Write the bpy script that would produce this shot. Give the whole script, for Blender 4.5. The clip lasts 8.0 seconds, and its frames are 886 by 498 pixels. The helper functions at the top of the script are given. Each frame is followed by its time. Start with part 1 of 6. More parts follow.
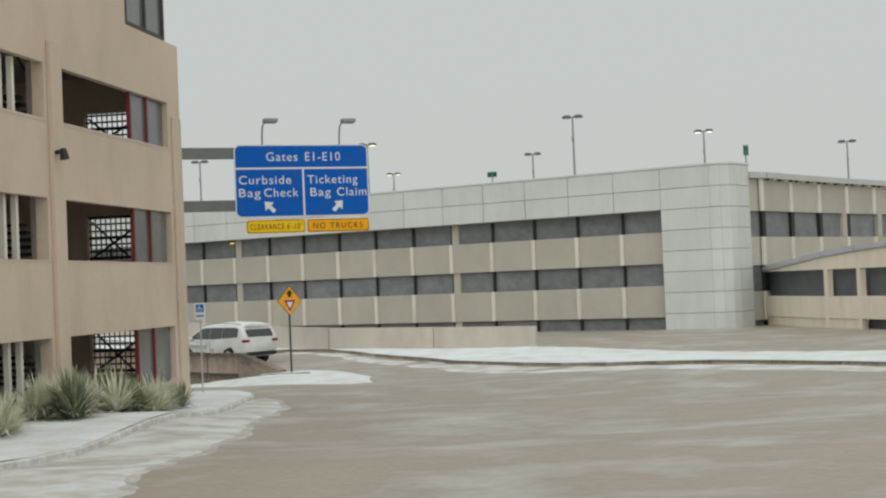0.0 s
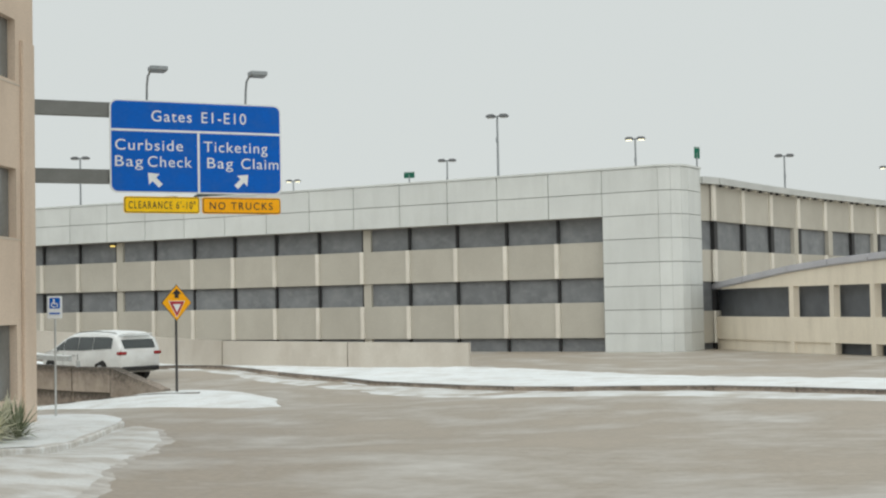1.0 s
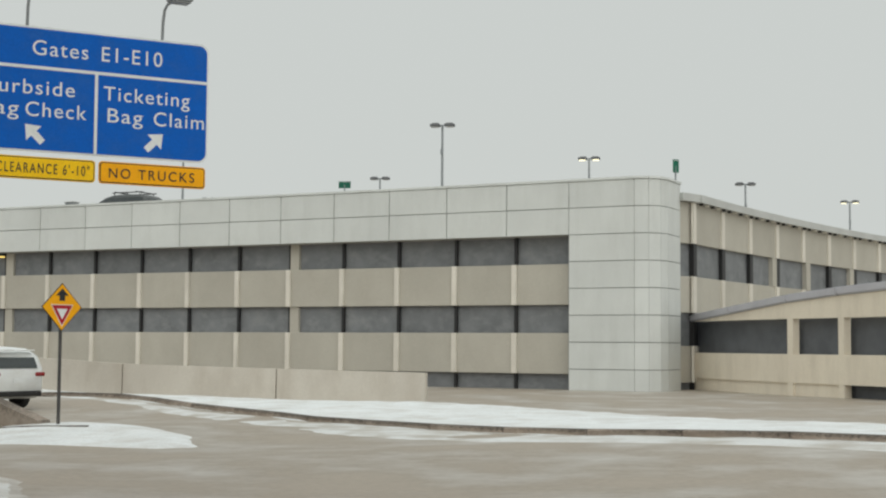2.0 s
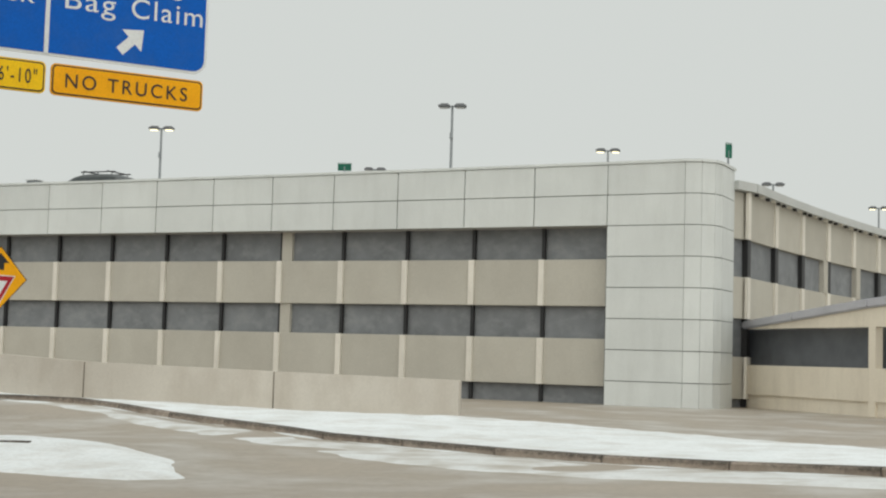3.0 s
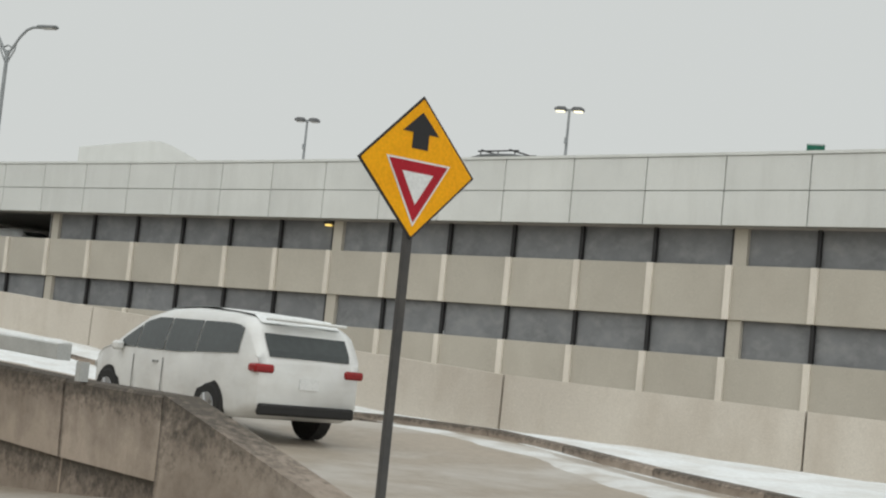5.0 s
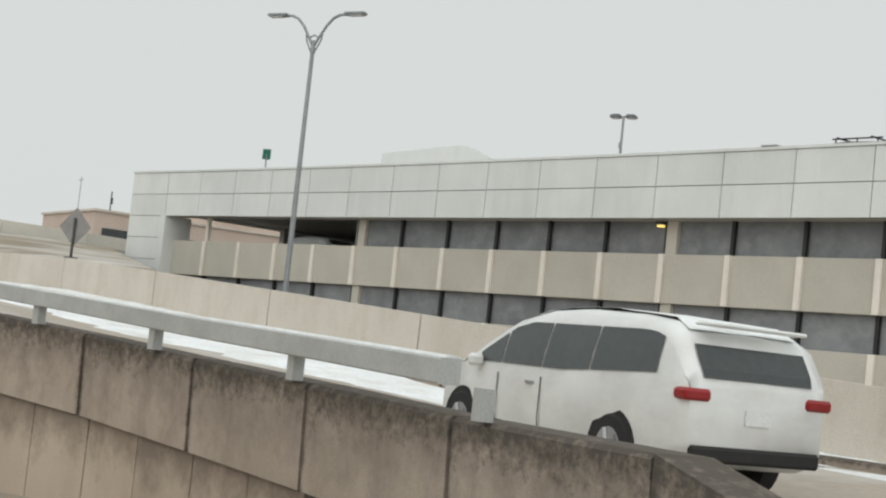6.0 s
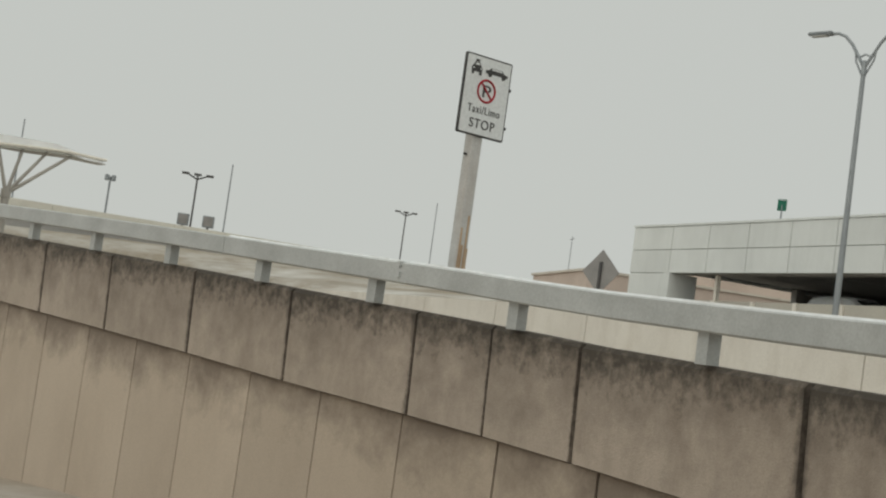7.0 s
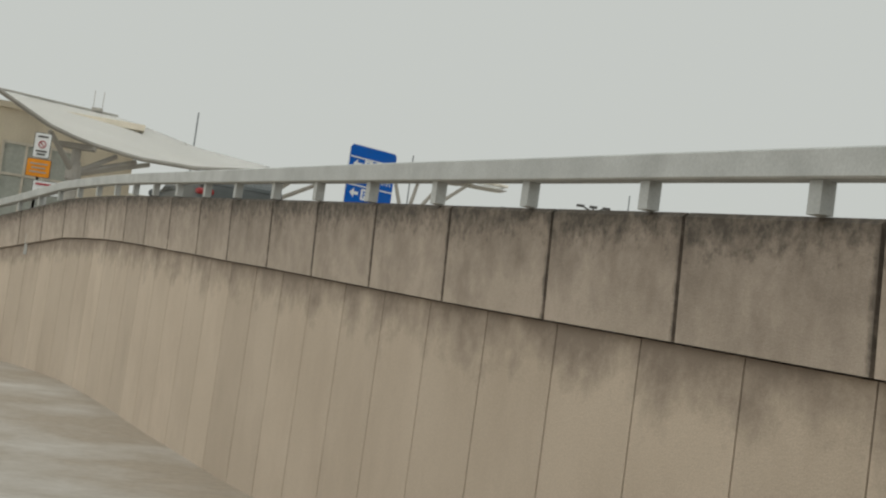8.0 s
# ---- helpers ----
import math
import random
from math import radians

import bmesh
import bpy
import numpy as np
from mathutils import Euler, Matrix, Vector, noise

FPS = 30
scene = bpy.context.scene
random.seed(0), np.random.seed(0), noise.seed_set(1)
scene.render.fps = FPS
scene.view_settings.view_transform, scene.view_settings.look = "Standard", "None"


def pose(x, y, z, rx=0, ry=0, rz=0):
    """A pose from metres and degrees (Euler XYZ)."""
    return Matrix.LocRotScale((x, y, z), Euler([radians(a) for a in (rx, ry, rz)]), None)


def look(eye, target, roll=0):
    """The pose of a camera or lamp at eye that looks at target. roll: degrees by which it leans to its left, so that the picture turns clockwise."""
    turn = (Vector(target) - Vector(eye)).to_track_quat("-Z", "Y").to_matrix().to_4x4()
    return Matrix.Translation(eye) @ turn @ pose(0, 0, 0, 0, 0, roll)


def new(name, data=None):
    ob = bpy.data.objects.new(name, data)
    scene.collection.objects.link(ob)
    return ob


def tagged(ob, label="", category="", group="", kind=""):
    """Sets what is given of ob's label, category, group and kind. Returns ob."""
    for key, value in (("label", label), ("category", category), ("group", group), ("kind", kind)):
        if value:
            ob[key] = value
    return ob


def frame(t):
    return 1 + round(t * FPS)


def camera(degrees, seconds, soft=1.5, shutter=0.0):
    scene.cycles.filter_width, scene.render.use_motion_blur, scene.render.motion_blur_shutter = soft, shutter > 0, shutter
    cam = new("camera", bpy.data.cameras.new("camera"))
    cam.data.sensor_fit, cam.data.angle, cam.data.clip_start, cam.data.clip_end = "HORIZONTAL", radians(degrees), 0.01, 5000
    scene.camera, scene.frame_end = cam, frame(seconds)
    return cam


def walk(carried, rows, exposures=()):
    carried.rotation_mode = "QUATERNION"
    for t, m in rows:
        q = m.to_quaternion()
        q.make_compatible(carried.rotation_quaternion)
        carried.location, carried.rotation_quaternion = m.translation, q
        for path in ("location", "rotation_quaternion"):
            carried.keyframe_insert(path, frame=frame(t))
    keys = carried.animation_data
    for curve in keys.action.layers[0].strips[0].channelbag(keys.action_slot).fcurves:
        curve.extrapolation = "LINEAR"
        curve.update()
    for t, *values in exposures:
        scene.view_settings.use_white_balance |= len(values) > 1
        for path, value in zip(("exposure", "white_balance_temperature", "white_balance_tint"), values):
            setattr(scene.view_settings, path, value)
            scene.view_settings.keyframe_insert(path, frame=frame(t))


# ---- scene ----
import functools

# ================= camera =================
cam = camera(33.71, 8.0, soft=2.2)
ROWS = [
    (0.0, look((34.807, -75.967, 3.308), (29.341, -67.597, 3.550), -2.36)),
    (0.5, look((31.419, -71.961, 2.990), (26.306, -63.371, 3.248), -1.59)),
    (1.0, look((28.288, -68.006, 2.699), (23.469, -59.252, 3.086), -1.09)),
    (1.5, look((25.254, -63.959, 2.357), (20.817, -55.015, 2.929), -0.74)),
    (3.0, look((17.079, -52.887, 1.835), (12.975, -43.797, 2.574), 1.64)),
    (3.5, look((14.686, -49.773, 1.658), (10.533, -40.712, 2.461), 2.43)),
    (4.0, look((12.297, -46.885, 1.569), (7.662, -38.073, 2.498), 3.44)),
    (4.5, look((9.837, -44.380, 1.487), (4.235, -36.139, 2.327), 4.91)),
    (4.7, look((8.856, -43.496, 1.477), (3.030, -35.412, 2.316), 5.40)),
    (5.8, look((3.181, -39.246, 1.423), (-4.158, -32.486, 2.085), 5.90)),
    (6.0, look((2.033, -38.756, 1.353), (-5.575, -32.304, 2.052), 6.13)),
    (6.2, look((0.808, -38.251, 1.280), (-7.152, -32.249, 2.057), 6.47)),
    (6.5, look((-1.112, -37.583, 1.188), (-9.636, -32.426, 2.054), 7.16)),
    (6.8, look((-3.137, -37.075, 1.087), (-12.133, -32.793, 1.946), 7.89)),
    (7.0, look((-4.505, -36.853, 0.999), (-13.761, -33.148, 1.780), 7.93)),
    (7.2, look((-5.915, -36.686, 0.926), (-15.350, -33.454, 1.661), 7.76)),
    (7.5, look((-7.881, -36.649, 0.793), (-17.558, -34.222, 1.479), 8.11)),
    (7.8, look((-9.854, -36.759, 0.673), (-19.667, -35.003, 1.458), 7.98)),
    (8.0, look((-11.159, -36.891, 0.585), (-21.048, -35.615, 1.342), 7.87)),
]
walk(cam, ROWS, exposures=((0.0, -0.08, 6440, 7.5), (0.5, 0.17, 6360, 7.5), (1.0, 0.17, 6370, 7.5), (1.5, 0.0, 6430, 7.5), (3.0, 0.12, 6530, 7.5), (3.5, 0.19, 6530, 7.5), (4.0, 0.08, 6500, 9.5),
                            (4.5, 0.03, 6500, 9.5), (5.8, 0.18, 6430, 9.5), (6.0, 0.2, 6430, 9.5), (6.5, 0.08, 6470, 9.5), (7.0, -0.13, 6640, 7), (8.0, -0.1, 6600, 7)))

# ================= light: overcast snowfall =================
world = bpy.data.worlds.new("overcast")
scene.world = world
world.use_nodes = True
wn, wl = world.node_tree.nodes, world.node_tree.links
wn.clear()
sky = wn.new("ShaderNodeTexSky")
sky.sky_type, sky.sun_disc = "NISHITA", False
sky.sun_elevation, sky.sun_rotation = radians(48), radians(150)
sky.air_density, sky.dust_density = 1.0, 6.0
dim = wn.new("ShaderNodeVectorMath")
dim.operation = "SCALE"
dim.inputs[3].default_value = 0.08
cloud = wn.new("ShaderNodeMix")
cloud.data_type = "RGBA"
cloud.inputs[0].default_value = 0.96
cloud.inputs[7].default_value = (0.615, 0.635, 0.62, 1)
bg, wo = wn.new("ShaderNodeBackground"), wn.new("ShaderNodeOutputWorld")
bg.inputs[1].default_value = 1.0
wl.new(sky.outputs[0], dim.inputs[0])
wl.new(dim.outputs[0], cloud.inputs[6])
wl.new(cloud.outputs[2], bg.inputs[0])
wl.new(bg.outputs[0], wo.inputs[0])

sun = new("sun", bpy.data.lights.new("sun", "SUN"))
sun.data.energy, sun.data.angle, sun.data.color = 1.4, radians(110), (1.0, 0.985, 0.95)
sun.matrix_world = look((20, -60, 80), (-10, -10, 0))

# ================= materials =================
def mat(name, c1, c2=None, scale=1.0, rough=0.8, metal=0.0, bump=0.0, fine=40.0, stain=None, stain_amount=0.0,
        stain_scale=(1, 1, 1), vary=0.0, spec=0.4):
    """Surface with large tone drift, fine grain, optional stains stretched by stain_scale and a per-piece tone."""
    m = bpy.data.materials.new(name)
    m.use_nodes = True
    n, l = m.node_tree.nodes, m.node_tree.links
    b = n["Principled BSDF"]
    b.inputs["Roughness"].default_value, b.inputs["Metallic"].default_value = rough, metal
    b.inputs["Specular IOR Level"].default_value = spec
    geo = n.new("ShaderNodeNewGeometry")
    big, small = n.new("ShaderNodeTexNoise"), n.new("ShaderNodeTexNoise")
    big.inputs["Scale"].default_value, big.inputs["Detail"].default_value = scale, 5
    small.inputs["Scale"].default_value, small.inputs["Detail"].default_value = fine, 3
    for t in (big, small):
        l.new(geo.outputs["Position"], t.inputs["Vector"])
    mix = n.new("ShaderNodeMix")
    mix.data_type = "RGBA"
    c2 = c2 or tuple(v * 0.8 for v in c1)
    mix.inputs[6].default_value, mix.inputs[7].default_value = (*c1, 1), (*c2, 1)
    ramp = n.new("ShaderNodeMapRange")
    ramp.inputs[1].default_value, ramp.inputs[2].default_value = 0.35, 0.65
    l.new(big.outputs["Fac"], ramp.inputs[0])
    l.new(ramp.outputs[0], mix.inputs[0])
    col = mix.outputs[2]
    grain = n.new("ShaderNodeMix")
    grain.data_type, grain.blend_type = "RGBA", "MULTIPLY"
    grain.inputs[0].default_value = 0.35
    l.new(col, grain.inputs[6])
    l.new(small.outputs["Fac"], grain.inputs[7])
    lift = n.new("ShaderNodeVectorMath")
    lift.operation = "SCALE"
    lift.inputs[3].default_value = 1.2
    l.new(grain.outputs[2], lift.inputs[0])
    col = lift.outputs[0]
    if stain:
        st, mp = n.new("ShaderNodeTexNoise"), n.new("ShaderNodeMapping")
        mp.inputs["Scale"].default_value = stain_scale
        st.inputs["Scale"].default_value, st.inputs["Detail"].default_value, st.inputs["Roughness"].default_value = 1.0, 6, 0.65
        l.new(geo.outputs["Position"], mp.inputs["Vector"])
        l.new(mp.outputs[0], st.inputs["Vector"])
        sr = n.new("ShaderNodeMapRange")
        sr.inputs[1].default_value, sr.inputs[2].default_value, sr.inputs[4].default_value = 0.46, 0.72, stain_amount
        l.new(st.outputs["Fac"], sr.inputs[0])
        sm = n.new("ShaderNodeMix")
        sm.data_type = "RGBA"
        sm.inputs[7].default_value = (*stain, 1)
        l.new(sr.outputs[0], sm.inputs[0])
        l.new(col, sm.inputs[6])
        col = sm.outputs[2]
    if vary:
        info, vm = n.new("ShaderNodeObjectInfo"), n.new("ShaderNodeMapRange")
        vm.inputs[3].default_value, vm.inputs[4].default_value = 1 - vary, 1 + vary
        l.new(info.outputs["Random"], vm.inputs[0])
        vs = n.new("ShaderNodeVectorMath")
        vs.operation = "SCALE"
        l.new(col, vs.inputs[0])
        l.new(vm.outputs[0], vs.inputs[3])
        col = vs.outputs[0]
    l.new(col, b.inputs["Base Color"])
    if bump:
        bp = n.new("ShaderNodeBump")
        bp.inputs["Strength"].default_value, bp.inputs["Distance"].default_value = bump, 0.02
        l.new(small.outputs["Fac"], bp.inputs["Height"])
        l.new(bp.outputs[0], b.inputs["Normal"])
    return m


def glow(name, color, strength):
    m = bpy.data.materials.new(name)
    m.use_nodes = True
    b = m.node_tree.nodes["Principled BSDF"]
    b.inputs["Base Color"].default_value = (*color, 1)
    b.inputs["Emission Color"].default_value = (*color, 1)
    b.inputs["Emission Strength"].default_value = strength
    return m


M_PANEL = mat("white_metal_panel", (0.69, 0.712, 0.69), (0.635, 0.655, 0.635), 0.4, 0.45, 0.0, 0.02, 60, (0.45, 0.46, 0.43), 0.25, (1.5, 1.5, 0.25), 0.03)
M_SPAN = mat("precast_spandrel", (0.515, 0.49, 0.425), (0.47, 0.445, 0.385), 0.5, 0.9, 0, 0.2, 30, (0.40, 0.365, 0.31), 0.3, (0.9, 0.9, 0.5), 0.04)
M_FIN = mat("pale_precast_fin", (0.78, 0.74, 0.66), (0.71, 0.67, 0.59), 0.8, 0.85, 0, 0.1, 40, (0.4, 0.37, 0.32), 0.3, (3, 3, 0.4), 0.04)
M_COPE = mat("grey_coping_metal", (0.56, 0.57, 0.55), (0.50, 0.51, 0.49), 0.6, 0.6)
M_DARK = mat("dark_bronze_metal", (0.035, 0.035, 0.036), None, 1, 0.5, 0.3)
# grey that paints in the hazy light of the garage openings
M_OPENHAZE = mat("grey_opening_haze", (0.215, 0.225, 0.235), (0.165, 0.173, 0.182), 0.9, 0.55, 0, 0.2, 60, (0.30, 0.31, 0.31), 0.6, (1.6, 1.6, 2.2), 0.10)
# dark tone painted for the shade inside the ramp's open bays
M_BAYSHADE = mat("open_bay_shade", (0.13, 0.14, 0.155), (0.10, 0.108, 0.12), 1.2, 0.6)
M_RAMPRAIL = mat("lavender_grey_rail", (0.50, 0.50, 0.53), (0.44, 0.44, 0.47), 1.0, 0.5)
M_JOINT = mat("panel_backing", (0.16, 0.17, 0.17), None, 1, 0.8)
M_SLAB = mat("grey_slab_concrete", (0.48, 0.47, 0.45), (0.42, 0.41, 0.39), 0.3, 0.9, 0, 0.1, 20)
M_TAN = mat("tan_painted_concrete", (0.66, 0.54, 0.43), (0.60, 0.49, 0.39), 0.25, 0.9, 0, 0.15, 35, (0.42, 0.33, 0.255), 0.35, (0.7, 0.7, 0.3))
M_CREAM = mat("cream_painted_concrete", (0.80, 0.73, 0.60), (0.75, 0.68, 0.56), 0.3, 0.9, 0, 0.1, 35, (0.42, 0.36, 0.28), 0.3, (1.2, 1.2, 0.25))
M_WALL = mat("weathered_precast_wall", (0.47, 0.40, 0.335), (0.405, 0.345, 0.285), 0.9, 0.92, 0, 0.25, 90, (0.24, 0.195, 0.155), 0.5, (3.0, 3.0, 1.4), 0.09)
M_WALLLOW = mat("lower_precast_wall", (0.55, 0.465, 0.375), (0.50, 0.42, 0.335), 0.6, 0.92, 0, 0.2, 90, (0.36, 0.29, 0.225), 0.35, (1.6, 1.6, 0.7), 0.06)
M_PARA = mat("tan_parapet_concrete", (0.60, 0.555, 0.485), (0.54, 0.495, 0.43), 0.4, 0.92, 0, 0.3, 40, (0.40, 0.345, 0.28), 0.5, (1.2, 1.2, 0.5))
M_GALV = mat("galvanised_steel", (0.56, 0.575, 0.565), (0.47, 0.485, 0.475), 2.5, 0.55, 0.35, 0.05, 60, (0.3, 0.3, 0.29), 0.3, (2, 2, 2))
M_GREYPOLE = mat("grey_pole_paint", (0.30, 0.32, 0.33), (0.25, 0.27, 0.28), 3, 0.5, 0.3)
M_POLE = mat("weathered_sign_post", (0.60, 0.605, 0.59), (0.52, 0.52, 0.505), 4, 0.6, 0.1, 0.1, 60, (0.34, 0.20, 0.11), 0.25, (6, 6, 1.2))
M_RUST = mat("rust", (0.50, 0.37, 0.25), (0.42, 0.29, 0.18), 6, 0.9, 0, 0.2, 40, (0.55, 0.50, 0.44), 0.7, (14, 14, 3))
M_STEELDK = mat("dark_post_steel", (0.09, 0.085, 0.08), (0.06, 0.06, 0.06), 3, 0.6, 0.3)
M_BLUE = mat("blue_sign_sheeting", (0.004, 0.115, 0.52), (0.004, 0.10, 0.46), 2.5, 0.5, 0, 0, 30, (0.10, 0.24, 0.52), 0.15, (2.5, 2.5, 2.5), 0, 0.12)
M_WHITE = mat("white_sign_sheeting", (0.78, 0.8, 0.8), (0.72, 0.74, 0.74), 3, 0.45)
M_AMBER = mat("amber_sign_sheeting", (0.95, 0.44, 0.008), (0.90, 0.40, 0.008), 3, 0.5, spec=0.15)
M_YELLOW = mat("yellow_sign_sheeting", (0.95, 0.60, 0.012), (0.92, 0.55, 0.012), 3, 0.5, spec=0.15)
M_RED = mat("red_sign_sheeting", (0.44, 0.02, 0.035), (0.38, 0.018, 0.03), 3, 0.4, spec=0.15)
M_BLACK = mat("black_sign_ink", (0.02, 0.02, 0.022), None, 3, 0.5)
M_GREEN = mat("green_sign_sheeting", (0.02, 0.16, 0.10), (0.02, 0.12, 0.08), 3, 0.5, spec=0.2)
M_ORANGE = mat("orange_sign_sheeting", (0.85, 0.32, 0.03), None, 3, 0.45, spec=0.15)
M_ALU = mat("bare_sign_back", (0.27, 0.255, 0.24), (0.22, 0.21, 0.20), 3, 0.5, 0.3)
M_SNOW = mat("fresh_snow", (0.80, 0.83, 0.84), (0.72, 0.745, 0.745), 0.8, 0.85, 0, 0.4, 14, (0.46, 0.42, 0.36), 0.5, (1.1, 1.1, 1.1))
M_THINSNOW = mat("thin_trampled_snow", (0.70, 0.715, 0.71), (0.58, 0.575, 0.55), 1.0, 0.7, 0, 0.5, 16, (0.40, 0.36, 0.30), 0.85, (1.0, 1.0, 1.0))
M_SLUSH = mat("grey_slush", (0.50, 0.475, 0.435), (0.40, 0.37, 0.33), 1.3, 0.6, 0, 0.4, 9, (0.70, 0.70, 0.68), 0.7, (1.6, 1.6, 1.6))
M_ROAD = mat("slushy_wet_road", (0.37, 0.32, 0.26), (0.29, 0.25, 0.20), 0.35, 0.55, 0, 0.3, 9, (0.62, 0.61, 0.58), 0.75, (0.35, 0.35, 0.35))
M_KERB = mat("kerb_concrete", (0.60, 0.58, 0.54), (0.52, 0.50, 0.46), 1, 0.9, 0, 0.2, 40, (0.82, 0.84, 0.84), 0.9, (3, 3, 3))
M_CARWHITE = mat("white_car_paint", (0.76, 0.78, 0.77), (0.72, 0.735, 0.73), 1.0, 0.25, 0, 0, 1.5, (0.5, 0.48, 0.44), 0.35, (1.5, 1.5, 3))
M_GLASS = mat("dark_car_glass", (0.055, 0.065, 0.066), None, 1, 0.08, 0, 0, 10, None, 0, (1, 1, 1), 0, 0.6)
M_GREYGLASS = mat("grey_window_glass", (0.17, 0.175, 0.17), (0.13, 0.135, 0.13), 0.8, 0.15, 0, 0, 10, None, 0, (1, 1, 1), 0, 0.6)
M_PALEGLASS = mat("pale_window_glass", (0.50, 0.53, 0.50), (0.44, 0.47, 0.44), 0.8, 0.2, 0, 0, 10)
M_TYRE = mat("tyre_rubber", (0.03, 0.03, 0.03), None, 2, 0.9)
M_RIM = mat("alloy_rim", (0.45, 0.46, 0.47), None, 2, 0.35, 0.8)
M_TAIL = mat("tail_lamp_red", (0.30, 0.02, 0.022), None, 2, 0.2)
M_CARGREY = mat("dark_grey_car_paint", (0.09, 0.1, 0.1), None, 1.5, 0.3)
M_LEAF = mat("pale_yucca_leaf", (0.68, 0.66, 0.50), (0.54, 0.54, 0.38), 3, 0.7, 0, 0, 20, (0.82, 0.82, 0.76), 0.8, (4, 4, 4))
M_LEAFDK = mat("green_yucca_leaf", (0.22, 0.25, 0.15), (0.15, 0.18, 0.10), 3, 0.6, 0, 0, 20, (0.62, 0.62, 0.50), 0.5, (5, 5, 5))
M_BRICK = mat("brown_brickwork", (0.55, 0.455, 0.39), (0.49, 0.40, 0.34), 0.4, 0.9, 0, 0.2, 20)
M_FARBAR = mat("pale_far_barrier", (0.68, 0.655, 0.575), (0.62, 0.60, 0.53), 0.4, 0.9, 0, 0.1, 20, (0.5, 0.47, 0.40), 0.4, (0.6, 0.6, 0.6))
M_DRYGRASS = mat("dry_winter_grass", (0.29, 0.25, 0.19), (0.235, 0.20, 0.15), 0.35, 0.95, 0, 0.4, 12, (0.66, 0.66, 0.63), 0.75, (0.14, 0.14, 0.5))
M_CANOPY = mat("off_white_canopy", (0.92, 0.92, 0.90), (0.87, 0.87, 0.85), 0.3, 0.7)
tn, tl = M_CANOPY.node_tree.nodes, M_CANOPY.node_tree.links
thin, both = tn.new("ShaderNodeBsdfTranslucent"), tn.new("ShaderNodeMixShader")
thin.inputs[0].default_value, both.inputs[0].default_value = (0.9, 0.89, 0.85, 1), 0.15
tl.new(tn["Principled BSDF"].outputs[0], both.inputs[1])
tl.new(thin.outputs[0], both.inputs[2])
tl.new(both.outputs[0], tn["Material Output"].inputs[0])
# darker than the membrane: the canopy's underside shade put into colour
M_UNDERSHADE = mat("canopy_underside_shade", (0.62, 0.60, 0.55), (0.56, 0.54, 0.50), 0.5, 0.7)
M_STRUT = mat("beige_steel_strut", (0.42, 0.40, 0.36), (0.36, 0.34, 0.31), 2, 0.6, 0.2)
M_REDSTEEL = mat("dark_red_steel", (0.20, 0.035, 0.035), None, 2, 0.5)
M_LITLAMP = glow("lit_lamp_lens", (1.0, 0.92, 0.62), 1.5)
M_SODIUM = glow("dim_yellow_lamp", (1.0, 0.72, 0.2), 0.9)
M_LAMPHEAD = mat("dark_lamp_head", (0.15, 0.155, 0.16), (0.12, 0.125, 0.13), 3, 0.5, 0.2)
M_ARM = mat("dark_gantry_steel", (0.20, 0.205, 0.195), (0.165, 0.17, 0.16), 2, 0.55, 0.3)
M_LENS = mat("unlit_lamp_lens", (0.5, 0.5, 0.48), None, 3, 0.3)


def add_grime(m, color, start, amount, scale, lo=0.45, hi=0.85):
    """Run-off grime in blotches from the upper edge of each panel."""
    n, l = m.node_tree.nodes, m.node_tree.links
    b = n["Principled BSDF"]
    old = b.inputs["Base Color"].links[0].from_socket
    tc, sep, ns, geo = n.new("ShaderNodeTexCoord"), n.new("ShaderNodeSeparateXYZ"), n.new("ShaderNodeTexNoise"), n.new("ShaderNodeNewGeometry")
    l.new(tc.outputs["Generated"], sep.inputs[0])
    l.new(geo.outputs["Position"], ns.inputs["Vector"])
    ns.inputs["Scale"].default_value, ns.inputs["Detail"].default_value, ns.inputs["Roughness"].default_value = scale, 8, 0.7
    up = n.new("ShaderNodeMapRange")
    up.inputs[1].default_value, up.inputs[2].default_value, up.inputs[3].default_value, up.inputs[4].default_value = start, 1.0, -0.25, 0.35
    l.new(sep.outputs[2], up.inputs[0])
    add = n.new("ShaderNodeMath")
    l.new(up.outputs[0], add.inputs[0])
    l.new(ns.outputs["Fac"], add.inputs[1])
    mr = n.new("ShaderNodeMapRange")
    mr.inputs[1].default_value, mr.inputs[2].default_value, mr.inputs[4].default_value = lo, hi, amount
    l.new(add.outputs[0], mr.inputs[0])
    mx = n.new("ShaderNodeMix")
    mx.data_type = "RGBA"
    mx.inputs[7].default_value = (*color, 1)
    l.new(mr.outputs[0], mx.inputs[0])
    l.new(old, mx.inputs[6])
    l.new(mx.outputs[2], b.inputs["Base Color"])


